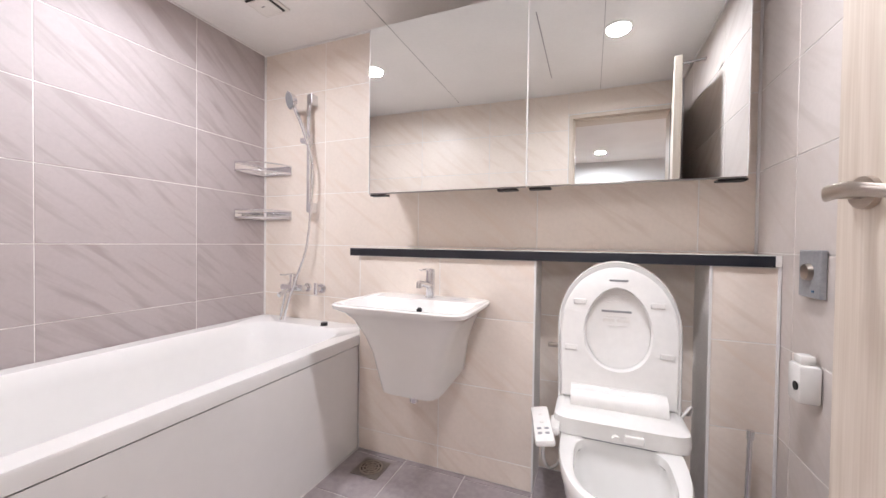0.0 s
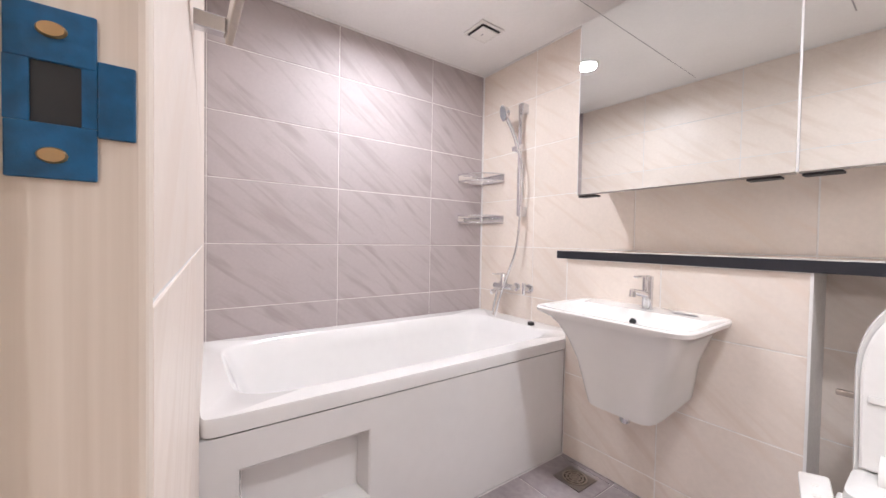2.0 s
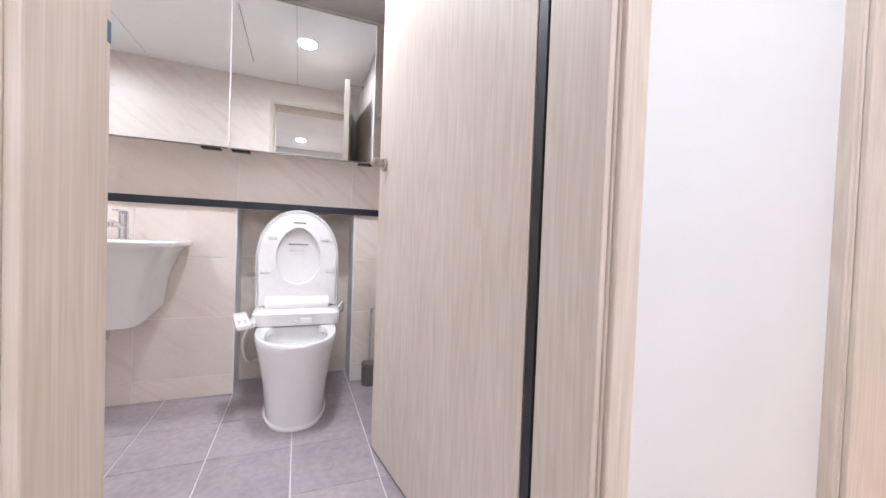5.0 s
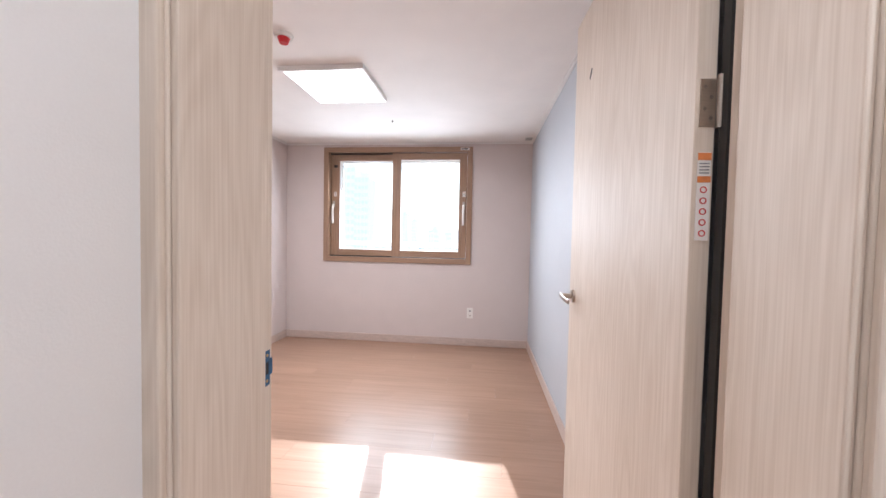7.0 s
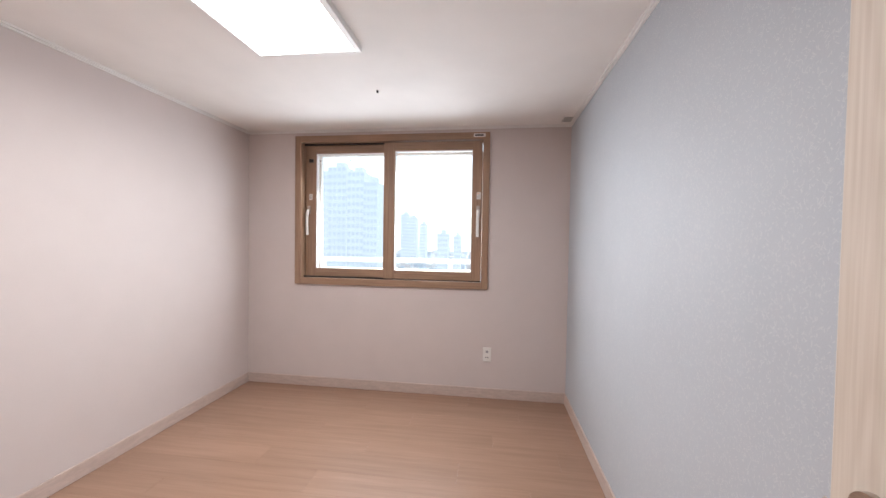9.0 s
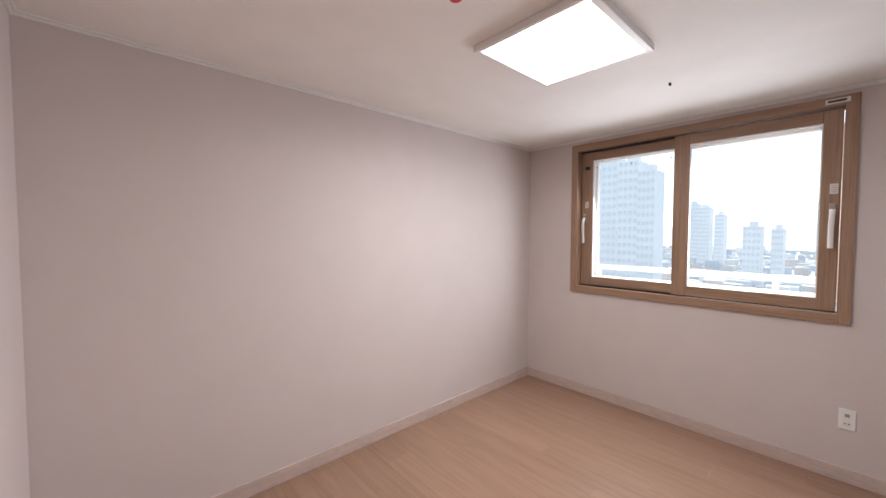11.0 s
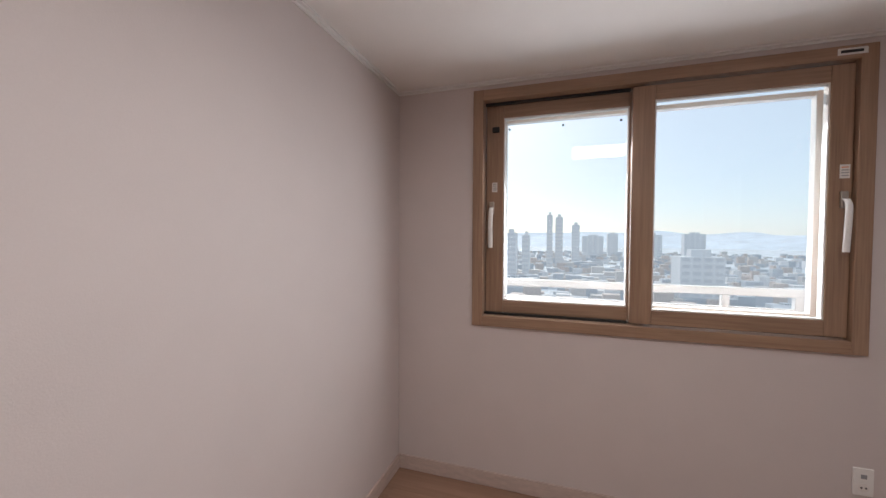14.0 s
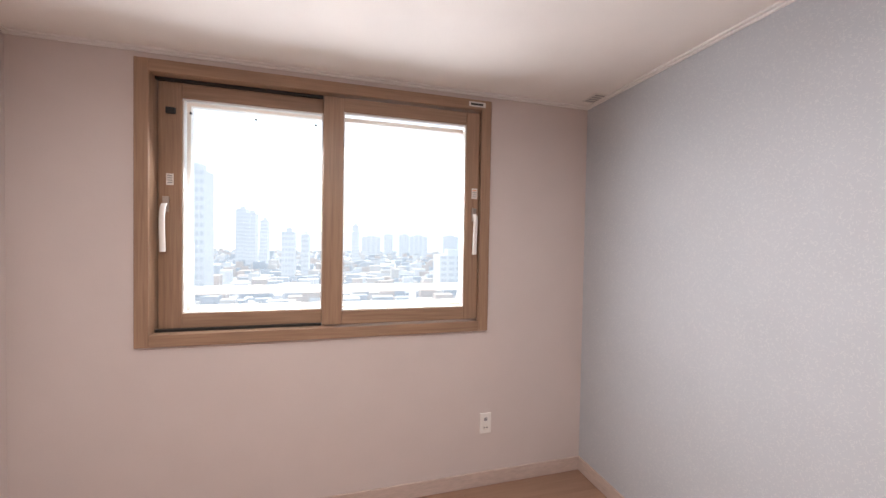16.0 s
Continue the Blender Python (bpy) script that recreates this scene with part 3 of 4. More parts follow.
part("tub", loft(rings, False, True), ACRYLIC, bath, "", True)
xa = -1.196
quad = lambda x, y0, y1, z0, z1: [Vector((x, y0, z0)), Vector((x, y1, z0)), Vector((x, y1, z1)), Vector((x, y0, z1))]
bm = loft([quad(xa - 0.03, -0.080, YHW - 0.003, 0, 0.5445), quad(xa, -0.080, YHW - 0.003, 0, 0.5445), quad(xa, 0.015, 0.428, 0.198, 0.440), quad(xa - 0.006, 0.022, 0.421, 0.205, 0.433), quad(xa - 0.075, 0.035, 0.408, 0.215, 0.425)], False, True)
part("front_panel", bm, ACRYLIC, bath)
bm = cyl(bmesh.new(), (-1.515, 1.62, zr - 0.002), (-1.515, 1.62, zr + 0.016), 0.021, 0.019)
part("drain_knob", bm, RUBBER, bath, "black drain knob on the rim", True)

# wash basin
basin = thing("wash_basin", -0.77, YHW, 0.4, "white ceramic wall-hung wash basin on the half wall", "wash basin")
yb = YHW - 0.001
prof = [(0.435, 0.118, 1.262), (0.445, 0.134, 1.242), (0.53, 0.150, 1.222), (0.62, 0.168, 1.203), (0.70, 0.200, 1.178), (0.765, 0.233, 1.145), (0.80, 0.264, 1.113), (0.818, 0.293, 1.092), (0.832, 0.297, 1.088), (0.838, 0.292, 1.093)]
rings = []
for z, hw, y0 in prof:
    low_ = min(1.0, max(0.0, (0.82 - z) / 0.38)) ** 0.8
    out_ = []
    for p in ring(-0.768, (y0 + yb) / 2, hw, (yb - y0) / 2, z, 9 if z > 0.8 else 6, 64):
        back = (p.y - y0) / (yb - y0)
        out_.append(Vector((-0.768 + (p.x + 0.768) * (1 + 0.38 * low_ * back), p.y, z + 0.09 * low_ * back)))
    rings.append(out_)
for z, hw, y0, y1, p in ((0.836, 0.270, 1.115, 1.385, 7), (0.822, 0.258, 1.125, 1.375, 6), (0.77, 0.225, 1.15, 1.355, 5), (0.72, 0.17, 1.18, 1.33, 4), (0.705, 0.06, 1.22, 1.29, 3)):
    rings.append(ring(-0.768, (y0 + y1) / 2, hw, (y1 - y0) / 2, z, p, 64))
part("bowl", loft(rings), CERAMIC, basin, "", True)
part("overflow_hole", cyl(bmesh.new(), (-0.768, 1.352, 0.79), (-0.768, 1.362, 0.795), 0.012), RUBBER, basin)
bm = cyl(bmesh.new(), (-0.80, 1.38, 0.37), (-0.80, 1.38, 0.49), 0.021)
cyl(bm, (-0.80, 1.38, 0.365), (-0.80, 1.38, 0.37), 0.017)
part("waste_pipe", bm, CHROME, basin, "chrome waste pipe", True)
part("sticker", box(-0.655, -0.575, 1.432, 1.462, 0.8385, 0.8392), GREYP, basin, "small grey label on the rim")
tap = thing("basin_tap", -0.755, 1.44, 0.838, "chrome single-lever tap on the wash basin", "tap")
bm = cyl(bmesh.new(), (-0.755, 1.445, 0.838), (-0.755, 1.445, 0.843), 0.026)
cyl(bm, (-0.755, 1.445, 0.843), (-0.755, 1.445, 0.955), 0.0205)
part("body", bm, CHROME, tap, "", True)
bm = cyl(bmesh.new(), (-0.755, 1.44, 0.895), (-0.765, 1.34, 0.915), 0.014, 0.012)
cyl(bm, (-0.764, 1.345, 0.916), (-0.765, 1.343, 0.893), 0.012)
part("spout", bm, CHROME, tap, "", True)
bm = cyl(bmesh.new(), (-0.755, 1.445, 0.957), (-0.755, 1.445, 0.972), 0.021, 0.019)
bx(bm, -0.765, -0.745, 1.345, 1.445, 0.968, 0.976, 0.003)
part("lever", bm, CHROME, tap, "", True)

# shelf above the half wall
shelf = solid("ledge_shelf", box(-1.240, XR - 0.004, 1.500, YB - 0.001, 1.0225, 1.062, 0.002), MARBLE, "pale stone ledge over the half wall", "ledge")
part("front_edge", box(-1.241, 0.531, 1.4965, 1.4998, 1.0215, 1.061), BLACK, shelf, "black edge strip")
bm = box(-1.2445, -1.2405, 1.4965, YHW + 0.05, 1.0215, 1.061)
part("end_edge", bm, BLACK, shelf, "black edge strip")

# mirror cabinet
cab = thing("mirror_cabinet", -0.33, YB, 1.34, "wall cabinet with mirrored doors over the ledge", "cabinet")
part("body", box(-1.108, 0.432, 1.492, YB - 0.001, 1.405, 2.160), PLASTIC, cab)
for x0, x1, hx0 in ((-1.113, -0.327, -0.42), (-0.321, 0.437, -0.26)):
    d = part("mirror_door", box(x0, x1, 1.470, 1.490, 1.339, 2.165, 0.0015), MIRROR, cab, "frameless mirror door")
    part("edge", box(x0 + 0.001, x1 - 0.001, 1.4705, 1.4895, 1.335, 1.3385), DARKSTEEL, d)
part("centre_strip", box(-0.3265, -0.3215, 1.4705, 1.4895, 1.340, 2.164), UPVC, cab, "white strip between the doors")
for x in (-1.1155, 0.4372):
    part("edge_strip", box(x, x + 0.0022, 1.4695, 1.4905, 1.339, 2.165), UPVC, cab)
part("side_mirror", box(-1.1125, -1.1085, 1.493, YB - 0.004, 1.405, 2.160), MIRROR, cab)
for x in (-1.07, -0.41, -0.27, 0.40):
    part("bracket", box(x - 0.045, x + 0.045, 1.482, 1.53, 1.327, 1.3345, 0.002), RUBBER, cab, "black hinge bracket")

# toilet
TX = 0.035
toilet = thing("toilet", TX, 1.25, 0, "white ceramic toilet with its seat raised in the recess", "toilet")


def oval(z, hw, y0, y1, n=56):
    """A pan outline: round at the front, squarer at the back."""
    out, cy_, hy_ = [], (y0 + y1) / 2, (y1 - y0) / 2
    for k in range(n):
        a = k * math.tau / n
        c, s = math.cos(a), math.sin(a)
        p = 2.3 if s < 0 else 5.0
        out.append(Vector((TX + hw * math.copysign(abs(c) ** (2 / p), c), cy_ + hy_ * math.copysign(abs(s) ** (2 / p), s), z)))
    return out


rings = [oval(0.0, 0.148, 0.985, 1.56), oval(0.012, 0.150, 0.983, 1.56), oval(0.02, 0.142, 0.99, 1.56), oval(0.18, 0.155, 0.955, 1.56), oval(0.30, 0.172, 0.92, 1.56), oval(0.38, 0.186, 0.892, 1.56),
         oval(0.408, 0.190, 0.885, 1.56), oval(0.418, 0.186, 0.89, 1.555), oval(0.419, 0.152, 0.922, 1.27), oval(0.412, 0.140, 0.934, 1.262), oval(0.385, 0.136, 0.938, 1.26), oval(0.372, 0.146, 0.930, 1.265), oval(0.33, 0.142, 0.938, 1.26), oval(0.25, 0.112, 0.985, 1.22), oval(0.16, 0.075, 1.05, 1.19), oval(0.12, 0.05, 1.08, 1.16)]
part("pan", loft(rings), CERAMIC, toilet, "", True)
bm = loft([ring(TX, 1.62, 0.17, 0.085, 0.40, 6), ring(TX, 1.62, 0.18, 0.09, 0.70, 6), ring(TX, 1.62, 0.17, 0.085, 0.715, 6)])
tank = part("tank", bm, CERAMIC, toilet, "", True)
bm = cyl(bmesh.new(), (TX - 0.17, 1.56, 0.655), (TX - 0.21, 1.55, 0.655), 0.011)
bx(bm, TX - 0.265, TX - 0.205, 1.535, 1.553, 0.647, 0.665, 0.004)
part("flush_lever", bm, STEEL, tank, "grey metal flush lever")

bidet = thing("bidet_seat", TX, 1.38, 0.42, "white electronic bidet seat with raised lid on the toilet", "toilet seat")
bm = loft([ring(TX, 1.348, 0.212, 0.100, 0.4225, 8), ring(TX, 1.348, 0.216, 0.103, 0.45, 8), ring(TX, 1.345, 0.212, 0.105, 0.482, 7), ring(TX, 1.36, 0.19, 0.08, 0.495, 6)])
base = part("base", bm, PLASTIC, bidet, "", True)
# grey filler gives the gap between seat unit and pan its shade
part("seam", loft([ring(TX, 1.350, 0.203, 0.094, 0.4145, 8), ring(TX, 1.350, 0.203, 0.094, 0.4225, 8)]), GREYP, base, "dark gap under the seat unit")
part("nozzle_cover", box(TX + 0.015, TX + 0.075, 1.236, 1.250, 0.432, 0.460, 0.004), PLASTIC, base)
part("nozzle_knob", cyl(bmesh.new(), (TX - 0.01, 1.250, 0.44), (TX - 0.01, 1.237, 0.438), 0.013), PLASTIC, base, "", True)
bm = loft([[Vector((TX - 0.16, 1.385 + 0.055 * math.cos(a), 0.51 + 0.045 * math.sin(a))) for a in [k * math.tau / 20 for k in range(20)]], [Vector((TX + 0.16, 1.385 + 0.055 * math.cos(a), 0.51 + 0.045 * math.sin(a))) for a in [k * math.tau / 20 for k in range(20)]]])
part("hinge_barrel", bm, PLASTIC, base, "", True)


def lid_outline(hw, z0, z1, n=48):
    """Rounded top, straight sides; (x, height) pairs."""
    out = []
    zm = z1 - hw * 1.28
    for k in range(n + 1):
        a = math.pi * k / n
        out.append((hw * math.cos(a), zm + (z1 - zm) * math.sin(a) ** 0.92))
    for q in (0.75, 0.5, 0.25, 0.0):
        out.append((-hw * (0.97 + 0.03 * q), z0 + (zm - z0) * q))
    for q in range(1, 12):
        out.append((hw * 0.97 * (q / 6 - 1), z0))
    for q in (0.0, 0.25, 0.5, 0.75):
        out.append((hw * (0.97 + 0.03 * q), z0 + (zm - z0) * q))
    return out


def upright(outline, y0, lean=0.10):
    return [Vector((TX + x, y0 + lean * (z - 0.46), z)) for x, z in outline]


cen = lambda o, k, dz: [(x * k, (z - 0.72) * k + 0.72 + dz) for x, z in o]
o0 = lid_outline(0.218, 0.47, 1.030)
bm = loft([upright(o0, 1.428), upright(o0, 1.418), upright(cen(o0, 0.985, 0), 1.412), upright(cen(o0, 0.93, 0), 1.420)])
part("lid", bm, PLASTIC, bidet, "", True)
# seat ring in front of the lid
so = lid_outline(0.205, 0.50, 1.005, 48)
n_ = len(so)
si = []
for k in range(n_):
    x, z = so[k]
    a = math.atan2((z - 0.76) / 0.25, x / 0.205)
    si.append(((0.113 - 0.014 * math.sin(a)) * math.cos(a), 0.772 + 0.152 * math.sin(a)))
bm = bmesh.new()
loops = [upright(so, 1.411), upright(so, 1.398), upright(cen(so, 0.97, 0), 1.392), upright([(x * 1.06, (z - 0.772) * 1.04 + 0.772) for x, z in si], 1.390), upright(si, 1.398), upright(si, 1.411)]
vs = [[bm.verts.new(p) for p in r] for r in loops]
for u, v in zip(vs, vs[1:]):
    for k in range(n_):
        bm.faces.new((u[k], u[(k + 1) % n_], v[(k + 1) % n_], v[k]))
bmesh.ops.recalc_face_normals(bm, faces=bm.faces)
seat = part("seat", bm, PLASTIC, bidet, "", True)
for x, z in ((-0.135, 0.87), (0.135, 0.87), (-0.165, 0.69), (0.165, 0.69)):
    y = 1.390 + 0.10 * (z - 0.46)
    part("seat_pad", box(TX + x - 0.024, TX + x + 0.024, y - 0.005, y + 0.002, z - 0.011, z + 0.011, 0.004), PLASTIC, seat)
y = 1.390 + 0.10 * (0.955 - 0.46)
part("print", box(TX - 0.03, TX + 0.035, y - 0.0012, y + 0.001, 0.953, 0.960), GREYP, seat)
for z, x0, x1, h in ((0.90, -0.05, 0.04, 0.003), (0.885, -0.05, 0.045, 0.003), (0.870, -0.045, 0.03, 0.003), (0.835, -0.055, 0.05, 0.008), (0.815, -0.04, 0.045, 0.003), (0.80, -0.05, -0.01, 0.012), (0.80, 0.0, 0.045, 0.012), (0.78, -0.03, 0.035, 0.003)):
    y = 1.420 + 0.10 * (z - 0.46)
    part("printed_line", box(TX + x0, TX + x1, y - 0.0035, y - 0.001, z - h / 2, z + h / 2), GREYP if h > 0.007 and h < 0.01 else MARBLE, bidet)

bm = box(-0.031, 0.031, -0.10, 0.10, -0.012, 0.012, 0.008)
bm.transform(pose(TX - 0.243, 1.17, 0.474, 7, -8, 12))
remote = part("control_arm", bm, PLASTIC, bidet, "", True)
for k, (u, v) in enumerate(((-0.012, -0.06), (0.012, -0.06), (-0.012, -0.035), (0.012, -0.035), (0, 0.0), (0, 0.045))):
    bm = box(u - 0.007, u + 0.007, v - 0.005, v + 0.005, 0.0115, 0.0135, 0.001)
    bm.transform(pose(TX - 0.243, 1.17, 0.474, 7, -8, 12))
    part("button", bm, GREYP if k < 4 else MARBLE, remote)
part("arm_bracket", box(TX - 0.225, TX - 0.19, 1.20, 1.30, 0.43, 0.46, 0.006), PLASTIC, bidet)
bm = tube(bmesh.new(), bez([(TX - 0.225, 1.26, 0.43), (TX - 0.25, 1.27, 0.33), (TX - 0.235, 1.36, 0.22), (TX - 0.2, 1.5, 0.2), (TX - 0.22, 1.68, 0.28), (TX - 0.2, 1.715, 0.3)]), 0.006)
part("water_hose", bm, PLASTIC, bidet, "", True)
bm = tube(bmesh.new(), bez([(TX + 0.205, 1.42, 0.46), (TX + 0.25, 1.47, 0.50), (TX + 0.265, 1.55, 0.44), (TX + 0.25, 1.66, 0.40)]), 0.005)
part("power_cord", bm, PLASTIC, bidet, "", True)

# toilet brush
brush = thing("toilet_brush", 0.447, 1.44, 0, "steel toilet brush in a round holder by the wall", "toilet brush")
bm = cyl(bmesh.new(), (0.447, 1.44, 0.0), (0.447, 1.44, 0.125), 0.042, 0.042, 28)
cyl(bm, (0.447, 1.44, 0.125), (0.447, 1.44, 0.135), 0.046, 0.040, 28)
part("holder", bm, DARKSTEEL, brush, "", True)
bm = cyl(bmesh.new(), (0.447, 1.44, 0.135), (0.455, 1.447, 0.43), 0.008)
cyl(bm, (0.455, 1.447, 0.43), (0.457, 1.449, 0.46), 0.011, 0.012)
part("handle", bm, CHROME, brush, "", True)

# shower set
sx, sy = -1.69, YB - 0.045
shower = thing("shower_set", sx, YB, 1.3, "chrome shower rail with hand shower and hose over the bath", "shower")
rail = part("rail", box(sx - 0.013, sx + 0.013, sy - 0.007, sy + 0.007, 1.275, 2.0, 0.004), CHROME, shower)
for z in (1.30, 1.965):
    part("rail_mount", box(sx + 0.002, sx + 0.034, sy - 0.016, YB - 0.004, z - 0.032, z + 0.032, 0.004), CHROME, rail)
bm = cyl(bmesh.new(), (sx - 0.045, sy - 0.01, 1.715), (sx + 0.025, sy - 0.01, 1.715), 0.0185)
cyl(bm, (sx, sy - 0.03, 1.70), (sx, sy + 0.015, 1.70), 0.016)
part("slider", bm, CHROME, rail, "", True)
bm = tube(bmesh.new(), bez([(sx + 0.022, sy - 0.03, 1.68), (sx - 0.005, sy - 0.05, 1.79), (sx - 0.045, sy - 0.075, 1.90)]), 0.0125)
hand_shower = part("hand_shower", bm, CHROME, shower, "", True)
d = Vector((-0.40, -0.88, -0.26)).normalized()
c0 = Vector((sx - 0.06, sy - 0.085, 1.94))
bm = cyl(bmesh.new(), c0 - d * 0.022, c0 + d * 0.012, 0.032, 0.052, 28)
part("head", bm, CHROME, hand_shower, "", True)
part("spray_plate", cyl(bmesh.new(), c0 + d * 0.012, c0 + d * 0.015, 0.046, 0.044, 28), GREYP, hand_shower, "", True)
bm = tube(bmesh.new(), bez([(sx + 0.022, sy - 0.03, 1.68), (sx + 0.055, sy - 0.03, 1.55), (sx + 0.05, sy - 0.035, 1.3), (sx + 0.015, sy - 0.035, 1.05), (sx - 0.05, sy - 0.04, 0.88), (sx - 0.115, sy - 0.05, 0.70), (sx - 0.15, sy - 0.05, 0.585), (sx - 0.175, sy - 0.045, 0.62), (sx - 0.145, sy - 0.04, 0.76)], 12), 0.007)
part("hose", bm, CHROME, shower, "ribbed steel shower hose", True)
# corner baskets
for z in (1.525, 1.235):
    k = thing("corner_basket", XL + 0.1, YB - 0.1, z, "chrome wire corner basket in the corner over the bath", "basket", "corner baskets")
    L = 0.235
    for dz, r in ((0.0, 0.005), (0.048, 0.0045)):
        a0, a1 = Vector((XL + 0.012, YB - L, z + dz)), Vector((XL + L, YB - 0.012, z + dz))
        arc = [Vector((XL + 0.012 + (L - 0.012) * math.sin(t), YB - 0.012 - (L - 0.012) * math.cos(t), z + dz)) for t in [q * math.pi / 2 / 14 for q in range(15)]]
        part("rim", tube(bmesh.new(), [(XL + 0.012, YB - 0.012, z + dz), *arc, (XL + 0.012, YB - 0.012, z + dz)], r), CHROME, k, "", True)
    bm = bmesh.new()
    for q in range(1, 9):
        u = L * q / 9
        v = math.sqrt(max(0, (L - 0.012) ** 2 - (u - 0.012) ** 2))
        cyl(bm, (XL + u, YB - 0.014, z), (XL + u, YB - 0.012 - v, z), 0.002, None, 8)
    part("wire_floor", bm, CHROME, k, "", True)
    part("band", box(XL + 0.004, XL + 0.010, YB - L, YB - 0.02, z - 0.006, z + 0.052, 0.001), CHROME, k)
    part("band", box(XL + 0.02, XL + L, YB - 0.010, YB - 0.0045, z - 0.006, z + 0.052, 0.001), CHROME, k)
# bath mixer
mix_ = thing("bath_mixer", -1.80, YB, 0.8, "chrome lever bath mixer on the beige tiles", "tap")
bm = cyl(bmesh.new(), (-1.885, YB - 0.055, 0.80), (-1.715, YB - 0.055, 0.80), 0.021)
for x in (-1.87, -1.73):
    cyl(bm, (x, YB - 0.004, 0.80), (x, YB - 0.055, 0.80), 0.014)
    cyl(bm, (x, YB - 0.004, 0.80), (x, YB - 0.012, 0.80), 0.030, 0.026, 24)
cyl(bm, (-1.80, YB - 0.055, 0.79), (-1.80, YB - 0.055, 0.865), 0.025, 0.022)
part("body", bm, CHROME, mix_, "", True)
bm = cyl(bmesh.new(), (-1.80, YB - 0.055, 0.867), (-1.80, YB - 0.055, 0.885), 0.024, 0.02)
bx(bm, -1.812, -1.788, YB - 0.155, YB - 0.05, 0.884, 0.892, 0.003)
part("lever", bm, CHROME, mix_, "", True)
part("spout", tube(bmesh.new(), bez([(-1.80, YB - 0.06, 0.79), (-1.80, YB - 0.12, 0.785), (-1.80, YB - 0.17, 0.765)]), 0.014), CHROME, mix_, "", True)
elbow = thing("hose_outlet", -1.62, YB, 0.80, "chrome wall valve beside the bath mixer", "valve")
bm = cyl(bmesh.new(), (-1.62, YB - 0.004, 0.80), (-1.62, YB - 0.012, 0.80), 0.032, 0.028, 24)
cyl(bm, (-1.62, YB - 0.012, 0.80), (-1.62, YB - 0.05, 0.80), 0.015)
part("flange", bm, CHROME, elbow, "", True)
part("grip", box(-1.632, -1.608, YB - 0.065, YB - 0.045, 0.765, 0.840, 0.006), CHROME, elbow)

# floor drain
drain = thing("floor_drain", -1.03, 1.385, 0, "square steel floor drain with ring slots", "drain")
part("frame", box(-1.10, -0.96, 1.315, 1.455, 0.0005, 0.0035, 0.001), DARKSTEEL, drain)
part("well", cyl(bmesh.new(), (-1.03, 1.385, 0.0036), (-1.03, 1.385, 0.0042), 0.055, None, 32), RUBBER, drain)
for r in (0.052, 0.037, 0.022, 0.008):
    bm = bmesh.new()
    rs = [[Vector((-1.03 + q * math.cos(a), 1.385 + q * math.sin(a), z)) for a in [k * math.tau / 32 for k in range(32)]] for q, z in ((r - 0.004, 0.0043), (r - 0.004, 0.007), (r + 0.004, 0.007), (r + 0.004, 0.0043))]
    part("ring", loft(rs, False, False), STEEL, drain)
for k in range(4):
    a = k * math.pi / 4 + 0.3
    bm = box(-0.053, 0.053, -0.003, 0.003, 0.0043, 0.0062)
    bm.transform(Matrix.Translation((-1.03, 1.385, 0)) @ Matrix.Rotation(a, 4, "Z"))
    part("spoke", bm, STEEL, drain)

# joints of the ceiling panels
bm = bmesh.new()
for x, y0, y1 in ((-1.16, 0.0, YB - 0.02), (-0.015, YF + 0.01, YB - 0.02)):
    bx(bm, x - 0.0015, x + 0.0015, y0, y1, ZB - 0.0015, ZB - 0.0004)
bx(bm, -0.358, -0.352, 0.22, 1.05, ZB - 0.002, ZB - 0.0004)
S("trim_ceiling_bath", bm, GREYP, "thin joints between the glossy ceiling panels", "trim")

# right wall: intercom and dispenser
phone = thing("wall_intercom", XR, 1.33, 1.02, "grey square bathroom intercom plate on the tiles", "intercom")
part("plate", box(XR - 0.020, XR - 0.004, 1.24, 1.355, 0.945, 1.085, 0.003), GREYP, phone)
part("dial", cyl(bmesh.new(), (XR - 0.020, 1.298, 1.02), (XR - 0.032, 1.298, 1.02), 0.026, 0.023, 28), STEEL, phone, "round silver dial", True)
part("indicator", box(XR - 0.0215, XR - 0.0195, 1.27, 1.282, 0.962, 0.968), BLUE, phone)
holder = thing("paper_holder", XR, 1.30, 0.70, "white plastic paper holder on the side wall", "paper holder")
part("cover", box(XR - 0.058, XR - 0.004, 1.245, 1.315, 0.640, 0.752, 0.010), PLASTIC, holder, "", True)
part("tab", box(XR - 0.050, XR - 0.012, 1.258, 1.302, 0.7515, 0.778, 0.007), PLASTIC, holder, "", True)
part("spindle", cyl(bmesh.new(), (XR - 0.0605, 1.262, 0.690), (XR - 0.0575, 1.262, 0.690), 0.013), RUBBER, holder, "black round socket")

# towel bar on the front wall
rack = thing("towel_bar", -0.6, YF, 1.45, "flat chrome towel bar on the tiled wall by the door", "towel bar")
for x in (-0.745, -0.43):
    part("arm", box(x - 0.012, x + 0.012, -0.112, -0.0525, 1.437, 1.463, 0.003), CHROME, rack)
part("bar", box(-0.77, -0.405, -0.052, -0.040, 1.433, 1.467, 0.003), STEEL, rack)


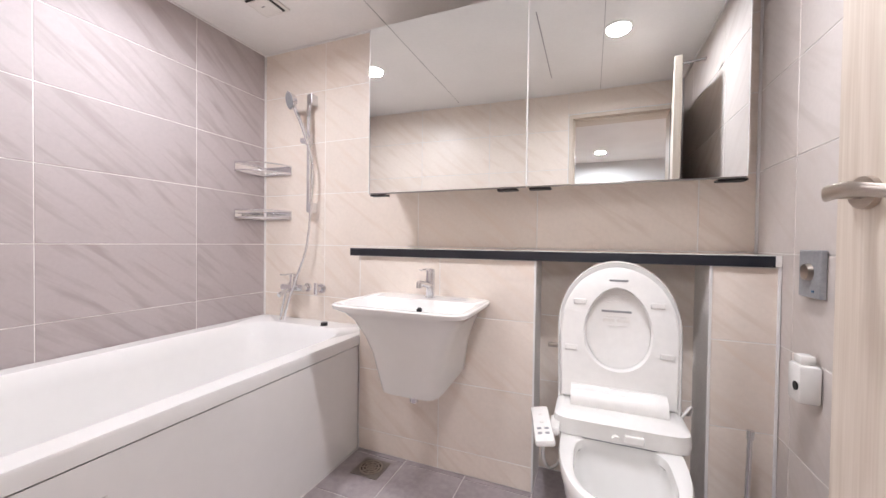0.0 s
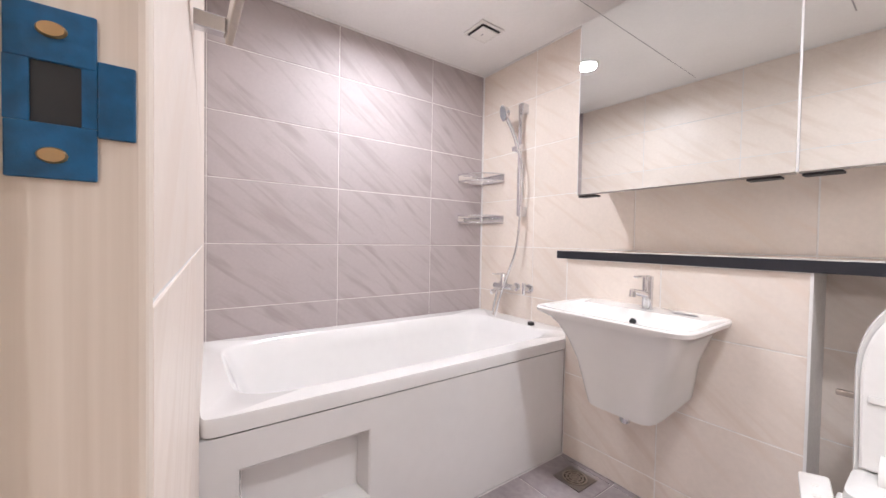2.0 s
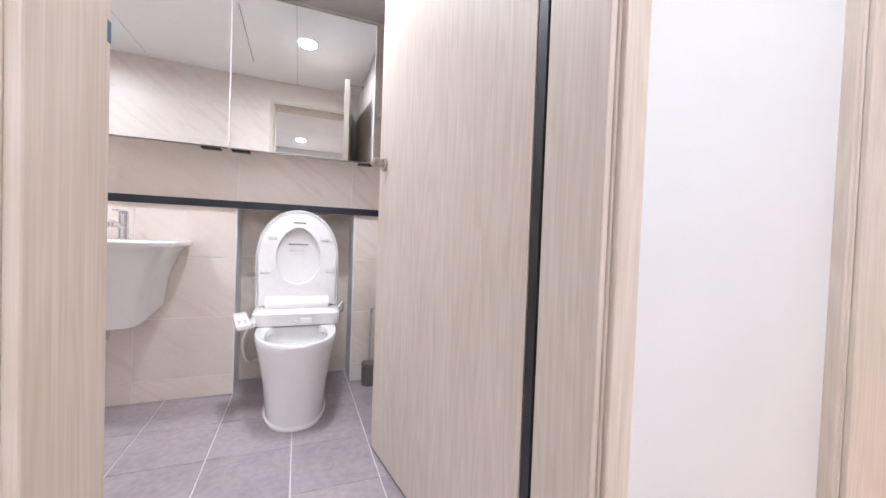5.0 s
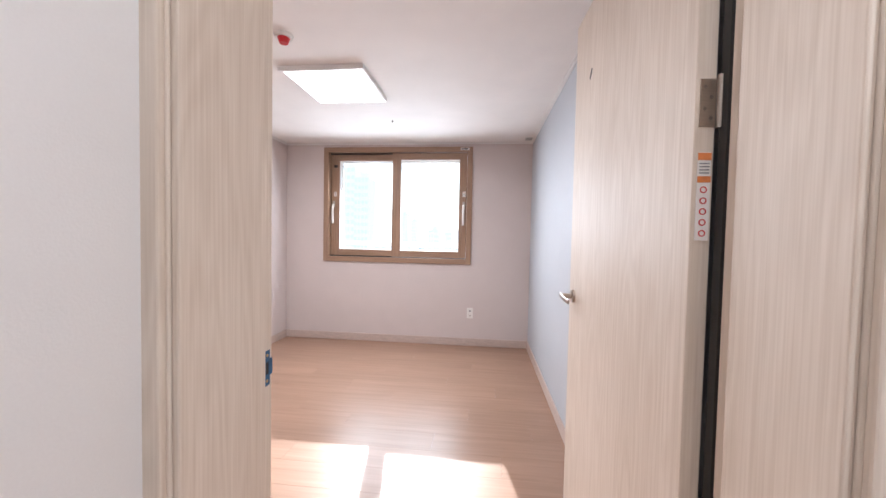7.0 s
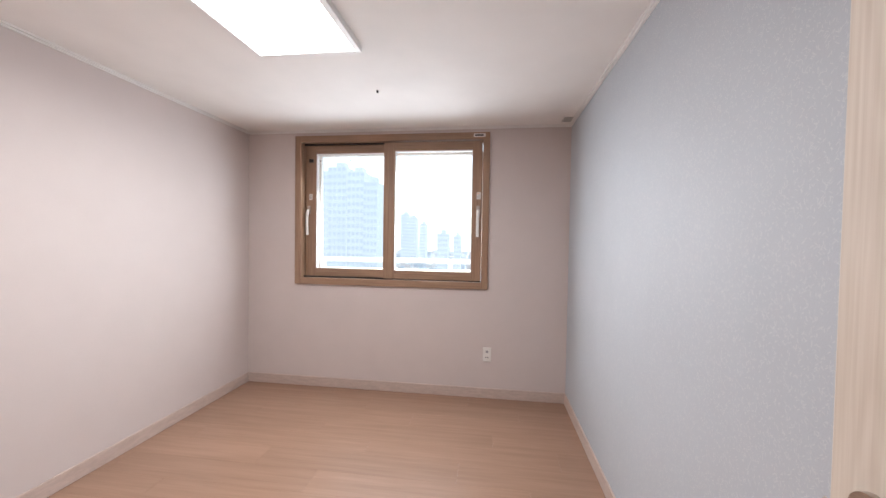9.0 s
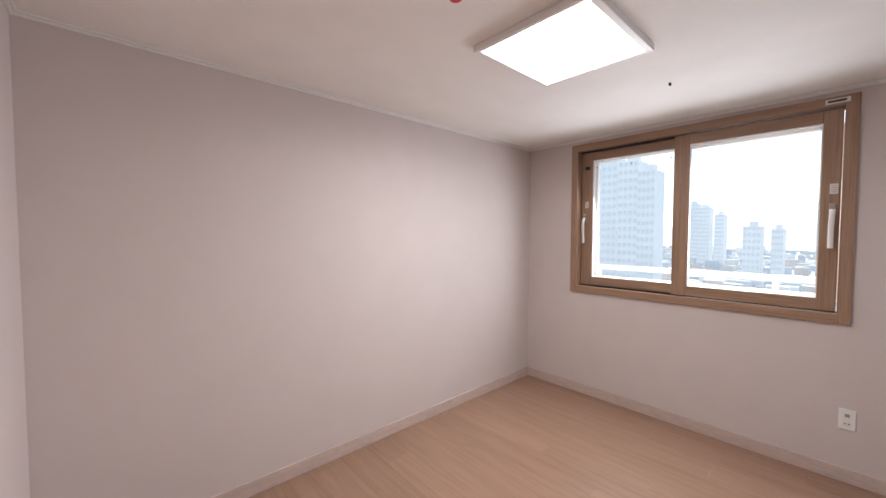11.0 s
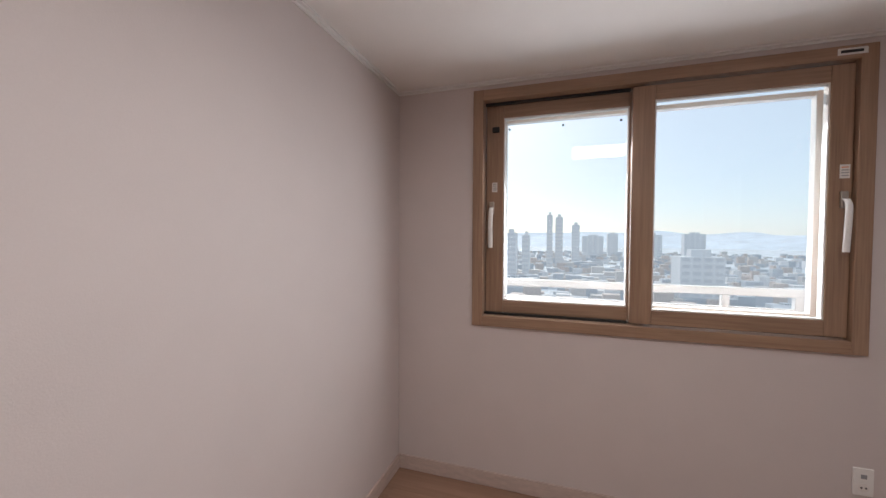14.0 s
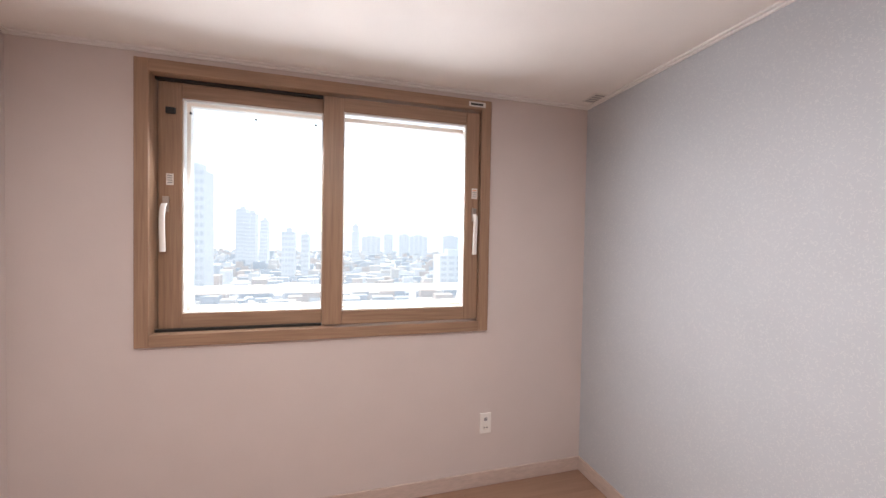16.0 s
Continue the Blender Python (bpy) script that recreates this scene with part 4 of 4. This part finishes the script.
# lamps and vent on the ceilings
def downlight(x, y, z, label):
    d_ = thing("downlight", x, y, z, label, "ceiling light", "downlights")
    rs = [[Vector((x + r * math.cos(a), y + r * math.sin(a), z - h)) for a in [k * math.tau / 40 for k in range(40)]] for r, h in ((0.078, 0.0005), (0.078, 0.004), (0.066, 0.008), (0.064, 0.004), (0.064, 0.001))]
    part("trim_ring", loft(rs, False, False), PLASTIC, d_, "", True)
    part("diffuser", cyl(bmesh.new(), (x, y, z - 0.004), (x, y, z - 0.001), 0.0635, None, 40), GLOW, d_, "bright round diffuser")


downlight(-1.53, 0.79, ZB, "lit round white downlight in the bathroom ceiling")
downlight(0.06, 0.745, ZB, "lit round white downlight in the bathroom ceiling")
downlight(0.03, -2.1, ZR, "lit round white downlight in the hall ceiling")
# made-up fitting to go with the added second hall lamp
downlight(0.70, -0.95, ZR, "lit round white downlight in the hall ceiling")
vent = thing("exhaust_fan", -1.655, 1.316, ZB, "square white exhaust fan cover in the bathroom ceiling", "exhaust fan")
part("frame", box(-1.74, -1.57, 1.231, 1.401, ZB - 0.012, ZB - 0.0005, 0.004), PLASTIC, vent)
part("cover", box(-1.715, -1.595, 1.256, 1.376, ZB - 0.026, ZB - 0.0165, 0.006), PLASTIC, vent)
part("slot", box(-1.722, -1.588, 1.249, 1.383, ZB - 0.0165, ZB - 0.012), RUBBER, vent)
part("badge", box(-1.665, -1.645, 1.30, 1.308, ZB - 0.0268, ZB - 0.0262), GREYP, vent)

# ---- bedroom things ----
panel = thing("ceiling_panel_light", 3.215, 0.25, ZR, "lit square flat ceiling light with a thin pale frame", "ceiling light")
bm = box(2.925, 3.505, -0.03, 0.0, ZR - 0.032, ZR - 0.0005, 0.003)
bx(bm, 2.925, 3.505, 0.50, 0.53, ZR - 0.032, ZR - 0.0005, 0.003)
bx(bm, 2.925, 2.945, 0.0, 0.50, ZR - 0.032, ZR - 0.0005, 0.003)
bx(bm, 3.485, 3.505, 0.0, 0.50, ZR - 0.032, ZR - 0.0005, 0.003)
part("frame", bm, UPVC, panel)
part("diffuser", box(2.946, 3.484, 0.001, 0.499, ZR - 0.030, ZR - 0.024), PANEL, panel, "glowing white diffuser")
smoke = thing("fire_detector", 2.587, 0.294, ZR, "white ceiling fire detector under a red cap", "detector")
part("base", cyl(bmesh.new(), (2.587, 0.294, ZR - 0.018), (2.587, 0.294, ZR - 0.0005), 0.044, 0.05, 32), PLASTIC, smoke, "", True)
part("cap", cyl(bmesh.new(), (2.587, 0.294, ZR - 0.045), (2.587, 0.294, ZR - 0.018), 0.022, 0.032, 32), RED, smoke, "red dust cap", True)
hook = solid("ceiling_hook", cyl(cyl(bmesh.new(), (4.035, 0.06, ZR - 0.012), (4.035, 0.06, ZR - 0.0005), 0.007), (4.03, 0.06, ZR - 0.014), (4.05, 0.06, ZR - 0.008), 0.004), RUBBER, "small black fixing in the ceiling", "hook")
airv = thing("air_vent", 4.70, -1.256, ZR, "small white ceiling vent in the corner", "vent")
part("plate", box(4.63, 4.76, -1.30, -1.22, ZR - 0.006, ZR - 0.0005, 0.002), PLASTIC, airv)
for k in range(4):
    part("slot", box(4.645 + 0.028 * k, 4.66 + 0.028 * k, -1.29, -1.23, ZR - 0.0072, ZR - 0.0062), GREYP, airv)

socket = thing("wall_socket", BX1, -0.667, 0.374, "white double wall socket on the window wall", "socket")
part("plate", box(BX1 - 0.010, BX1 - 0.0005, -0.703, -0.633, 0.314, 0.434, 0.003), PLASTIC, socket)
part("outlet", cyl(bmesh.new(), (BX1 - 0.0112, -0.668, 0.350), (BX1 - 0.0102, -0.668, 0.350), 0.019, None, 24), MARBLE, socket)
for dy in (-0.008, 0.008):
    part("hole", cyl(bmesh.new(), (BX1 - 0.0122, -0.668 + dy, 0.350), (BX1 - 0.0114, -0.668 + dy, 0.350), 0.004, None, 12), RUBBER, socket)
part("jack", box(BX1 - 0.0122, BX1 - 0.0102, -0.678, -0.658, 0.390, 0.408), GREYP, socket)

# window
win = thing("window_1", BX1, 0.2, WZ0, "oak-look sliding window with two sashes in the bedroom", "window")
tagged(win, kind="structure")
fx0, fx1 = BX1 - 0.020, BX1 + 0.12
fw = 0.058
part("frame_side", box(fx0, fx1, WY0, WY0 + fw, WZ0, WZ1, 0.003), SASH_V, win)
part("frame_side", box(fx0, fx1, WY1 - fw, WY1, WZ0, WZ1, 0.003), SASH_V, win)
part("frame_head", box(fx0, fx1, WY0 + fw, WY1 - fw, WZ1 - fw, WZ1, 0.003), SASH_H, win)
part("frame_sill", box(fx0, fx1, WY0 + fw, WY1 - fw, WZ0, WZ0 + fw, 0.003), SASH_H, win)
for y0, y1, z0, z1 in ((WY0 + fw, 0.257, WZ1 - fw - 0.006, WZ1 - fw), (WY0 + fw, 0.257, WZ0 + fw, WZ0 + fw + 0.006)):
    part("track", box(BX1 + 0.045, BX1 + 0.06, y0, y1, z0, z1), RUBBER, win)


# black strips stand in for the shade above and below the left sash
for z0 in (WZ0 + fw, WZ1 - fw - 0.012):
    part("track", box(BX1 + 0.035, BX1 + 0.058, 0.262, WY1 - fw - 0.002, z0, z0 + 0.012), RUBBER, win, "black sash track")


def sash(x0, x1, y0, y1, st, name="sash"):
    z0, z1 = WZ0 + fw + 0.010, WZ1 - fw - 0.010
    r = 0.072
    s_ = part(name, bx(bx(bmesh.new(), x0, x1, y0, y0 + st[0], z0, z1, 0.004), x0, x1, y1 - st[1], y1, z0, z1, 0.004), SASH_V, win, "oak-look sliding sash")
    part("sash_rail", box(x0, x1, y0 + st[0], y1 - st[1], z0, z0 + r, 0.004), SASH_H, s_)
    part("sash_rail", box(x0, x1, y0 + st[0], y1 - st[1], z1 - r, z1, 0.004), SASH_H, s_)
    gy0, gy1, gz0, gz1 = y0 + st[0], y1 - st[1], z0 + r, z1 - r
    bm = bmesh.new()
    for a in ((gy0, gy0 + 0.006, gz0, gz1), (gy1 - 0.006, gy1, gz0, gz1), (gy0 + 0.006, gy1 - 0.006, gz0, gz0 + 0.006), (gy0 + 0.006, gy1 - 0.006, gz1 - 0.006, gz1)):
        bx(bm, x0 + 0.006, x1 - 0.004, *a)
    part("glazing_bead", bm, UPVC, s_, "pale glazing bead")
    g = part("pane", box((x0 + x1) / 2 - 0.002, (x0 + x1) / 2 + 0.002, gy0 + 0.004, gy1 - 0.004, gz0 + 0.004, gz1 - 0.004), GLASS, s_)
    g.visible_shadow = False
    return s_


sash_l = sash(BX1 + 0.060, BX1 + 0.105, 0.19, WY1 - fw - 0.004, (0.072, 0.10))
sash_r = sash(BX1 + 0.002, BX1 + 0.044, WY0 + fw + 0.004, 0.257, (0.082, 0.10))
# outer sash of white uPVC behind the right pane
bm = bmesh.new()
for a in ((-0.62, -0.550, 1.05, 2.13), (-0.550, 1.0, 1.045, 1.068), (-0.550, 1.0, 2.105, 2.13), (0.905, 0.96, 1.068, 2.105)):
    bx(bm, BX1 + 0.156, BX1 + 0.198, *a, 0.003)
part("outer_frame", bm, UPVC, win, "white outer window frame")


def win_handle(parent, x, y, z):
    part("handle_base", box(x - 0.012, x, y - 0.014, y + 0.014, z + 0.06, z + 0.135, 0.004), STEEL, parent, "bronze handle base")
    p = bez([(x - 0.02, y, z + 0.10), (x - 0.038, y, z + 0.07), (x - 0.040, y + 0.002, z), (x - 0.032, y + 0.002, z - 0.13)], 8)
    rs = []
    for q in p:
        rs.append([q + Vector((0.008 * math.cos(a), 0.013 * math.sin(a), 0)) for a in [k * math.tau / 14 for k in range(14)]])
    part("handle", loft(rs), PLASTIC, parent, "white window handle", True)


win_handle(sash_l, BX1 + 0.060, 0.975, 1.50)
win_handle(sash_r, BX1 + 0.002, -0.572, 1.50)
part("sticker", box(BX1 + 0.058, BX1 + 0.0597, 0.945, 0.975, 1.69, 1.745), MARBLE, sash_l, "small printed care sticker")
part("sticker", box(BX1 + 0.0, BX1 + 0.0017, -0.592, -0.557, 1.69, 1.75), MARBLE, sash_r, "small printed care sticker")
for k in range(4):
    part("printed_line", box(BX1 + 0.0573, BX1 + 0.0579, 0.95, 0.97, 1.70 + 0.011 * k, 1.704 + 0.011 * k), GREYP, sash_l)
    part("printed_line", box(BX1 - 0.0007, BX1 - 0.0001, -0.587, -0.562, 1.70 + 0.012 * k, 1.704 + 0.012 * k), ORANGE if k == 3 else GREYP, sash_r)
part("stopper", box(BX1 + 0.046, BX1 + 0.060, 0.935, 0.975, 2.03, 2.06, 0.003), RUBBER, sash_l, "black sash stopper")
for y in (0.88, 0.59, 0.30):
    part("clip", cyl(bmesh.new(), (BX1 + 0.082, y, 2.047), (BX1 + 0.076, y, 2.047), 0.007, None, 4), RUBBER, sash_l)
bd = part("badge", box(fx0 - 0.0015, fx0 + 0.001, -0.625, -0.525, 2.210, 2.238), MARBLE, win, "pale maker's plate with dark bars")
part("badge_bar", box(fx0 - 0.0025, fx0 - 0.0016, -0.610, -0.535, 2.218, 2.230), RUBBER, bd)

# balcony rail outside
rail_ = thing("balcony_rail", BX1 + 0.45, 0.2, 0.7, "white painted metal rail outside the window", "railing")
rx = BX1 + 0.42
part("top_rail", box(rx - 0.02, rx + 0.02, -0.66, 1.05, 1.110, 1.155, 0.004), RAILW, rail_)
part("low_rail", box(rx - 0.015, rx + 0.015, -0.66, 1.05, 1.010, 1.045, 0.004), RAILW, rail_)
part("low_rail", box(rx - 0.015, rx + 0.015, -0.66, 1.05, 0.900, 0.935, 0.004), RAILW, rail_)
for y in (-0.635, -0.30, 1.0):
    part("post", box(rx - 0.018, rx + 0.018, y - 0.02, y + 0.02, 0.72, 1.150, 0.003), RAILW, rail_)
    part("stay", box(BX1 + 0.2, rx, y - 0.012, y + 0.012, 0.74, 0.77), RAILW, rail_)

# ---- mouldings ----
bm = bmesh.new()
for d_, h_ in ((0.024, 0.010), (0.012, 0.020)):
    for a in ((BX1 - d_, BX1, BY0, BY1), (BX0, BX1 - d_, BY0, BY0 + d_), (BX0, BX1 - d_, BY1 - d_, BY1), (BX0, BX0 + d_, BY0 + d_, BY1 - d_)):
        bx(bm, *a, ZR - h_, ZR - 0.0005 if h_ < 0.015 else ZR - 0.0105, 0.002)
S("trim_ceiling", bm, UPVC, "thin pale ceiling moulding round the bedroom", "moulding")
bm = bmesh.new()
for a in ((BX1 - 0.012, BX1, BY0, BY1), (BX0, BX1 - 0.012, BY0, BY0 + 0.012), (BX0, BX1 - 0.012, BY1 - 0.012, BY1), (BX0, BX0 + 0.012, EY1 + 0.034, BY1 - 0.012)):
    bx(bm, *a, 0, 0.085, 0.003)
S("baseboard", bm, BASE, "light wood-look baseboard round the bedroom", "baseboard")
bm = bmesh.new()
for a in ((-2.6, DX0 - 0.056, YO - 0.011, YO), (DX1 + 0.056, HX - 0.012, YO - 0.011, YO), (-2.6, HX, HY0, HY0 + 0.011)):
    bx(bm, *a, 0, 0.085, 0.003)
S("baseboard_hall", bm, BASE, "light wood-look baseboard along the hall", "baseboard")
bm = bmesh.new()
for a in ((XL, XR, YB - 0.010, YB), (XL, XL + 0.010, 0, YB - 0.01), (XR - 0.010, XR, YF, YB - 0.01)):
    bx(bm, *a, ZB - 0.010, ZB - 0.0005)
bx(bm, XL, XL + 0.010, YB - 0.012, YB - 0.0005, 0.6, ZB - 0.011)
bx(bm, XR - 0.010, XR - 0.0005, YB - 0.012, YB - 0.0005, 1.063, ZB - 0.011)
bx(bm, XR - 0.012, XR - 0.0045, YHW - 0.010, YHW - 0.001, 0, 1.021)
bx(bm, -0.290, -0.282, YHW - 0.008, YHW - 0.001, 0, 1.021)
bx(bm, 0.343, 0.351, YHW - 0.008, YHW - 0.001, 0, 1.021)
S("trim_bath", bm, UPVC, "white corner and ceiling beads of the bathroom", "trim")

# ---- the town outside ----
GZ = -48.0
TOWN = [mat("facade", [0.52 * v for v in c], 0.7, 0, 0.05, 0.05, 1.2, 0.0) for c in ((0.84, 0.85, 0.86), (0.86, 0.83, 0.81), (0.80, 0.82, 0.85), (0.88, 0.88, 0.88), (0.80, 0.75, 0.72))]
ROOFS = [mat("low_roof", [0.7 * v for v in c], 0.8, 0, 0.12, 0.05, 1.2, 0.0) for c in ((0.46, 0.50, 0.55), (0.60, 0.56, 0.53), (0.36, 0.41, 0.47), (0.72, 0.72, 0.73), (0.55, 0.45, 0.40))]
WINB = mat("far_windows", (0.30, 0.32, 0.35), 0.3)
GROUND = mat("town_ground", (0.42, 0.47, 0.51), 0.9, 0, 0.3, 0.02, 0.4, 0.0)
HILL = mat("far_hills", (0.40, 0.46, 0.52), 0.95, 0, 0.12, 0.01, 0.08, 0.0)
# pale blue emission on walls, roofs, windows, ground and hills imitates distance haze
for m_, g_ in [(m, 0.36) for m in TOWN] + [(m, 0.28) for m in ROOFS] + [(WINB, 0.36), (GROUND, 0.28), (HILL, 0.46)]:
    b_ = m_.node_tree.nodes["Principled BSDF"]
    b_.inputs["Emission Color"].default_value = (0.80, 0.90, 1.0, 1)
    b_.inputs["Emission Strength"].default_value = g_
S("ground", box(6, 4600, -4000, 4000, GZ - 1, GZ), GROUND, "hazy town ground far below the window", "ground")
rng = random.Random(5)


def tower(x, y, wx, wy, h, k, floors):
    t_ = thing("apartment_tower", x, y, GZ, "pale distant apartment tower in haze", "building", "distant towers")
    bm = box(x - wx / 2, x + wx / 2, y - wy / 2, y + wy / 2, GZ, GZ + h)
    bx(bm, x - wx * 0.25, x + wx * 0.2, y - wy * 0.25, y + wy * 0.2, GZ + h, GZ + h + 5)
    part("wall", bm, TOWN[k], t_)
    bm = bmesh.new()
    cols = 4
    for f in range(floors):
        z = GZ + h * (f + 0.4) / floors
        for c in range(cols):
            y0 = y - wy / 2 + wy * (c + 0.15) / cols
            bx(bm, x - wx / 2 - 0.25, x - wx / 2 - 0.05, y0, y0 + wy * 0.7 / cols, z, z + h / floors * 0.5)
    tagged(part("window_band", bm, WINB, t_), kind="stuff")


for x, y, wx, wy, h, k in ((300, 98, 20, 12, 96, 2), (310, 114, 22, 15, 106, 0), (318, 134, 22, 17, 112, 2), (335, 156, 24, 18, 108, 0), (640, 19, 20, 9, 90, 1), (655, 4, 20, 12, 87, 1), (480, 62, 20, 14, 58, 2), (490, 44, 20, 9, 55, 0), (700, 150, 24, 16, 92, 0), (720, 170, 24, 16, 100, 2), (690, 128, 22, 12, 80, 3), (760, -26, 22, 14, 78, 0), (300, -90, 22, 26, 38, 2), (1100, -180, 20, 30, 66, 3), (1180, -240, 24, 60, 64, 3), (1150, -340, 24, 50, 66, 2), (1200, -90, 24, 60, 60, 3), (1240, -150, 24, 30, 68, 0)):
    tower(x, y, wx, wy, h, k, max(8, int(h / 6)))
low = [bmesh.new() for _ in TOWN]
for i in range(3200):
    d_ = 110 + 1400 * rng.random() ** 1.5
    a = radians(rng.uniform(-42, 42))
    x, y = d_ * math.cos(a), d_ * math.sin(a)
    s_ = rng.uniform(5, 11)
    h = rng.choice((4, 5, 6, 7, 9, 13)) * rng.uniform(0.7, 1.2)
    bx(low[rng.randrange(len(TOWN))], x - s_ / 2, x + s_ / 2, y - s_ * 0.7, y + s_ * 0.7, GZ, GZ + h)
for k, bm in enumerate(low):
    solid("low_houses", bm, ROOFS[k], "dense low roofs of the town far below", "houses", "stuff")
bm = bmesh.new()
for i in range(60):
    a0, a1 = radians(-60 + 2 * i), radians(-58 + 2 * i)
    for d_, amp in ((2600, 70), (3400, 130)):
        h0 = amp * (0.45 + noise.noise((i * 0.23, d_ * 0.01, 0)))
        h1 = amp * (0.45 + noise.noise(((i + 1) * 0.23, d_ * 0.01, 0)))
        p = [(d_ * math.cos(a0), d_ * math.sin(a0)), (d_ * math.cos(a1), d_ * math.sin(a1))]
        v = [bm.verts.new((*p[0], GZ)), bm.verts.new((*p[1], GZ)), bm.verts.new((p[1][0] + 500, p[1][1], GZ + 62 + h1)), bm.verts.new((p[0][0] + 500, p[0][1], GZ + 62 + h0))]
        bm.faces.new(v)
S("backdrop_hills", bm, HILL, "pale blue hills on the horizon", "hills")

# ---- tiles and planks ----
CACHE = {}


def tile_mesh(name, w_, h_, d_, ch, material):
    key = (name, round(w_, 3), round(h_, 3))
    if key not in CACHE:
        bm = bmesh.new()
        a = [bm.verts.new((sx_ * w_ / 2, sy_ * h_ / 2, 0)) for sx_, sy_ in ((-1, -1), (1, -1), (1, 1), (-1, 1))]
        b = [bm.verts.new((sx_ * w_ / 2, sy_ * h_ / 2, d_ - ch)) for sx_, sy_ in ((-1, -1), (1, -1), (1, 1), (-1, 1))]
        c = [bm.verts.new((sx_ * (w_ / 2 - ch), sy_ * (h_ / 2 - ch), d_)) for sx_, sy_ in ((-1, -1), (1, -1), (1, 1), (-1, 1))]
        for u, v in ((a, b), (b, c)):
            for k in range(4):
                bm.faces.new((u[k], u[(k + 1) % 4], v[(k + 1) % 4], v[k]))
        bm.faces.new(c)
        CACHE[key] = mesh_of(name, bm, material)
    return CACHE[key]


def lay(parent, name, material, origin, u, v, us, vs_, gap, d_=0.002, ch=0.0006, skip=None):
    """Rectangular pieces on a plane: us and vs_ are the joints along u and v."""
    u, v = Vector(u), Vector(v)
    n = u.cross(v)
    rot = Matrix((u, v, n)).transposed().to_4x4()
    for a0, a1 in zip(us, us[1:]):
        for b0, b1 in zip(vs_, vs_[1:]):
            if skip and skip((a0 + a1) / 2, (b0 + b1) / 2):
                continue
            o = new(name, tile_mesh(name + material.name, a1 - a0 - gap, b1 - b0 - gap, d_, ch, material))
            o.parent = parent
            o.matrix_basis = Matrix.Translation(Vector(origin) + u * (a0 + a1) / 2 + v * (b0 + b1) / 2) @ rot


rows = [0.43, 0.75, 1.07, 1.39, 1.71, 2.03, ZB]
G = 0.004
lay(wall_bath_left, "tile", TILE_GREY, (XL, 0, 0), (0, 1, 0), (0, 0, 1), [YF, -0.02, 0.62, 1.26, YB], rows, G)
lay(wall_bath_back, "tile", TILE_BEIGE, (0, YB, 0), (1, 0, 0), (0, 0, 1), [XL, -1.60, -0.956, -0.31, 0.353, XR], [0.0, 0.11, *rows], 0.005)
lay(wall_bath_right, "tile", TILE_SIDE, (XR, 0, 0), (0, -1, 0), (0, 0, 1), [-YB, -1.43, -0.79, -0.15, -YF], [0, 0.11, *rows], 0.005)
tilt = math.atan2(-0.102, 2.01)
lay(wall_bath_front, "tile", TILE_BEIGE, (DX0 - 0.03, YF - 0.006, 0), (-math.cos(tilt), -math.sin(tilt), 0), (0, 0, 1), [0.004, 0.66, 1.30, 1.86], [0, 0.11, *rows], 0.004, 0.0016)
lay(wall_bath_front, "tile", TILE_BEIGE, (0, YF, 0), (-1, 0, 0), (0, 0, 1), [-DX1 - 0.034, -DX0 + 0.034], [DH + 0.034, ZB], 0.0025, 0.003)
lay(half_wall, "tile", TILE_BEIGE, (0, YHW, 0), (1, 0, 0), (0, 0, 1), [-1.19, -0.735, -0.286], [0, 0.11, 0.43, 0.75, 1.02], 0.005)
lay(half_wall, "tile", TILE_BEIGE, (0, YHW, 0), (1, 0, 0), (0, 0, 1), [0.352, XR - 0.006], [0, 0.11, 0.43, 0.75, 1.02], 0.005)
lay(floor_bath, "tile", TILE_FLOOR, (0, 0, -0.004), (1, 0, 0), (0, 1, 0), [-1.19, -0.905, -0.595, -0.285, 0.025, 0.335, XR], [YF, 0.245 - 0.31, 0.245, 0.555, 0.865, 1.175, 1.485, YB], 0.005, 0.003)

row_x = [BX0 + 0.19 * i for i in range(18)] + [BX1]
for i, (x0, x1) in enumerate(zip(row_x, row_x[1:])):
    off = (0.0, 0.4, 0.8, 0.2, 0.6)[i % 5]
    js = [BY0] + [BY0 + off + 1.2 * k for k in range(4) if BY0 + 0.05 < BY0 + off + 1.2 * k < BY1 - 0.05] + [BY1]
    lay(floor_bedroom, "plank", FLOOR, (0, 0, -0.006), (1, 0, 0), (0, 1, 0), [x0, x1], js, 0.0006, 0.006, 0.0004)
lay(floor_bedroom, "plank", FLOOR, (0, 0, -0.006), (1, 0, 0), (0, 1, 0), [HX, BX0], [EY0, EY1], 0.001, 0.006, 0.0004)
hx_ = [-2.6 + 0.19 * i for i in range(20)] + [HX]
for i, (x0, x1) in enumerate(zip(hx_, hx_[1:])):
    lay(floor_hall, "plank", FLOOR, (0, 0, -0.006), (1, 0, 0), (0, 1, 0), [x0, x1], [HY0, HY0 + (0.35, 0.75)[i % 2], YO], 0.0006, 0.006, 0.0004)
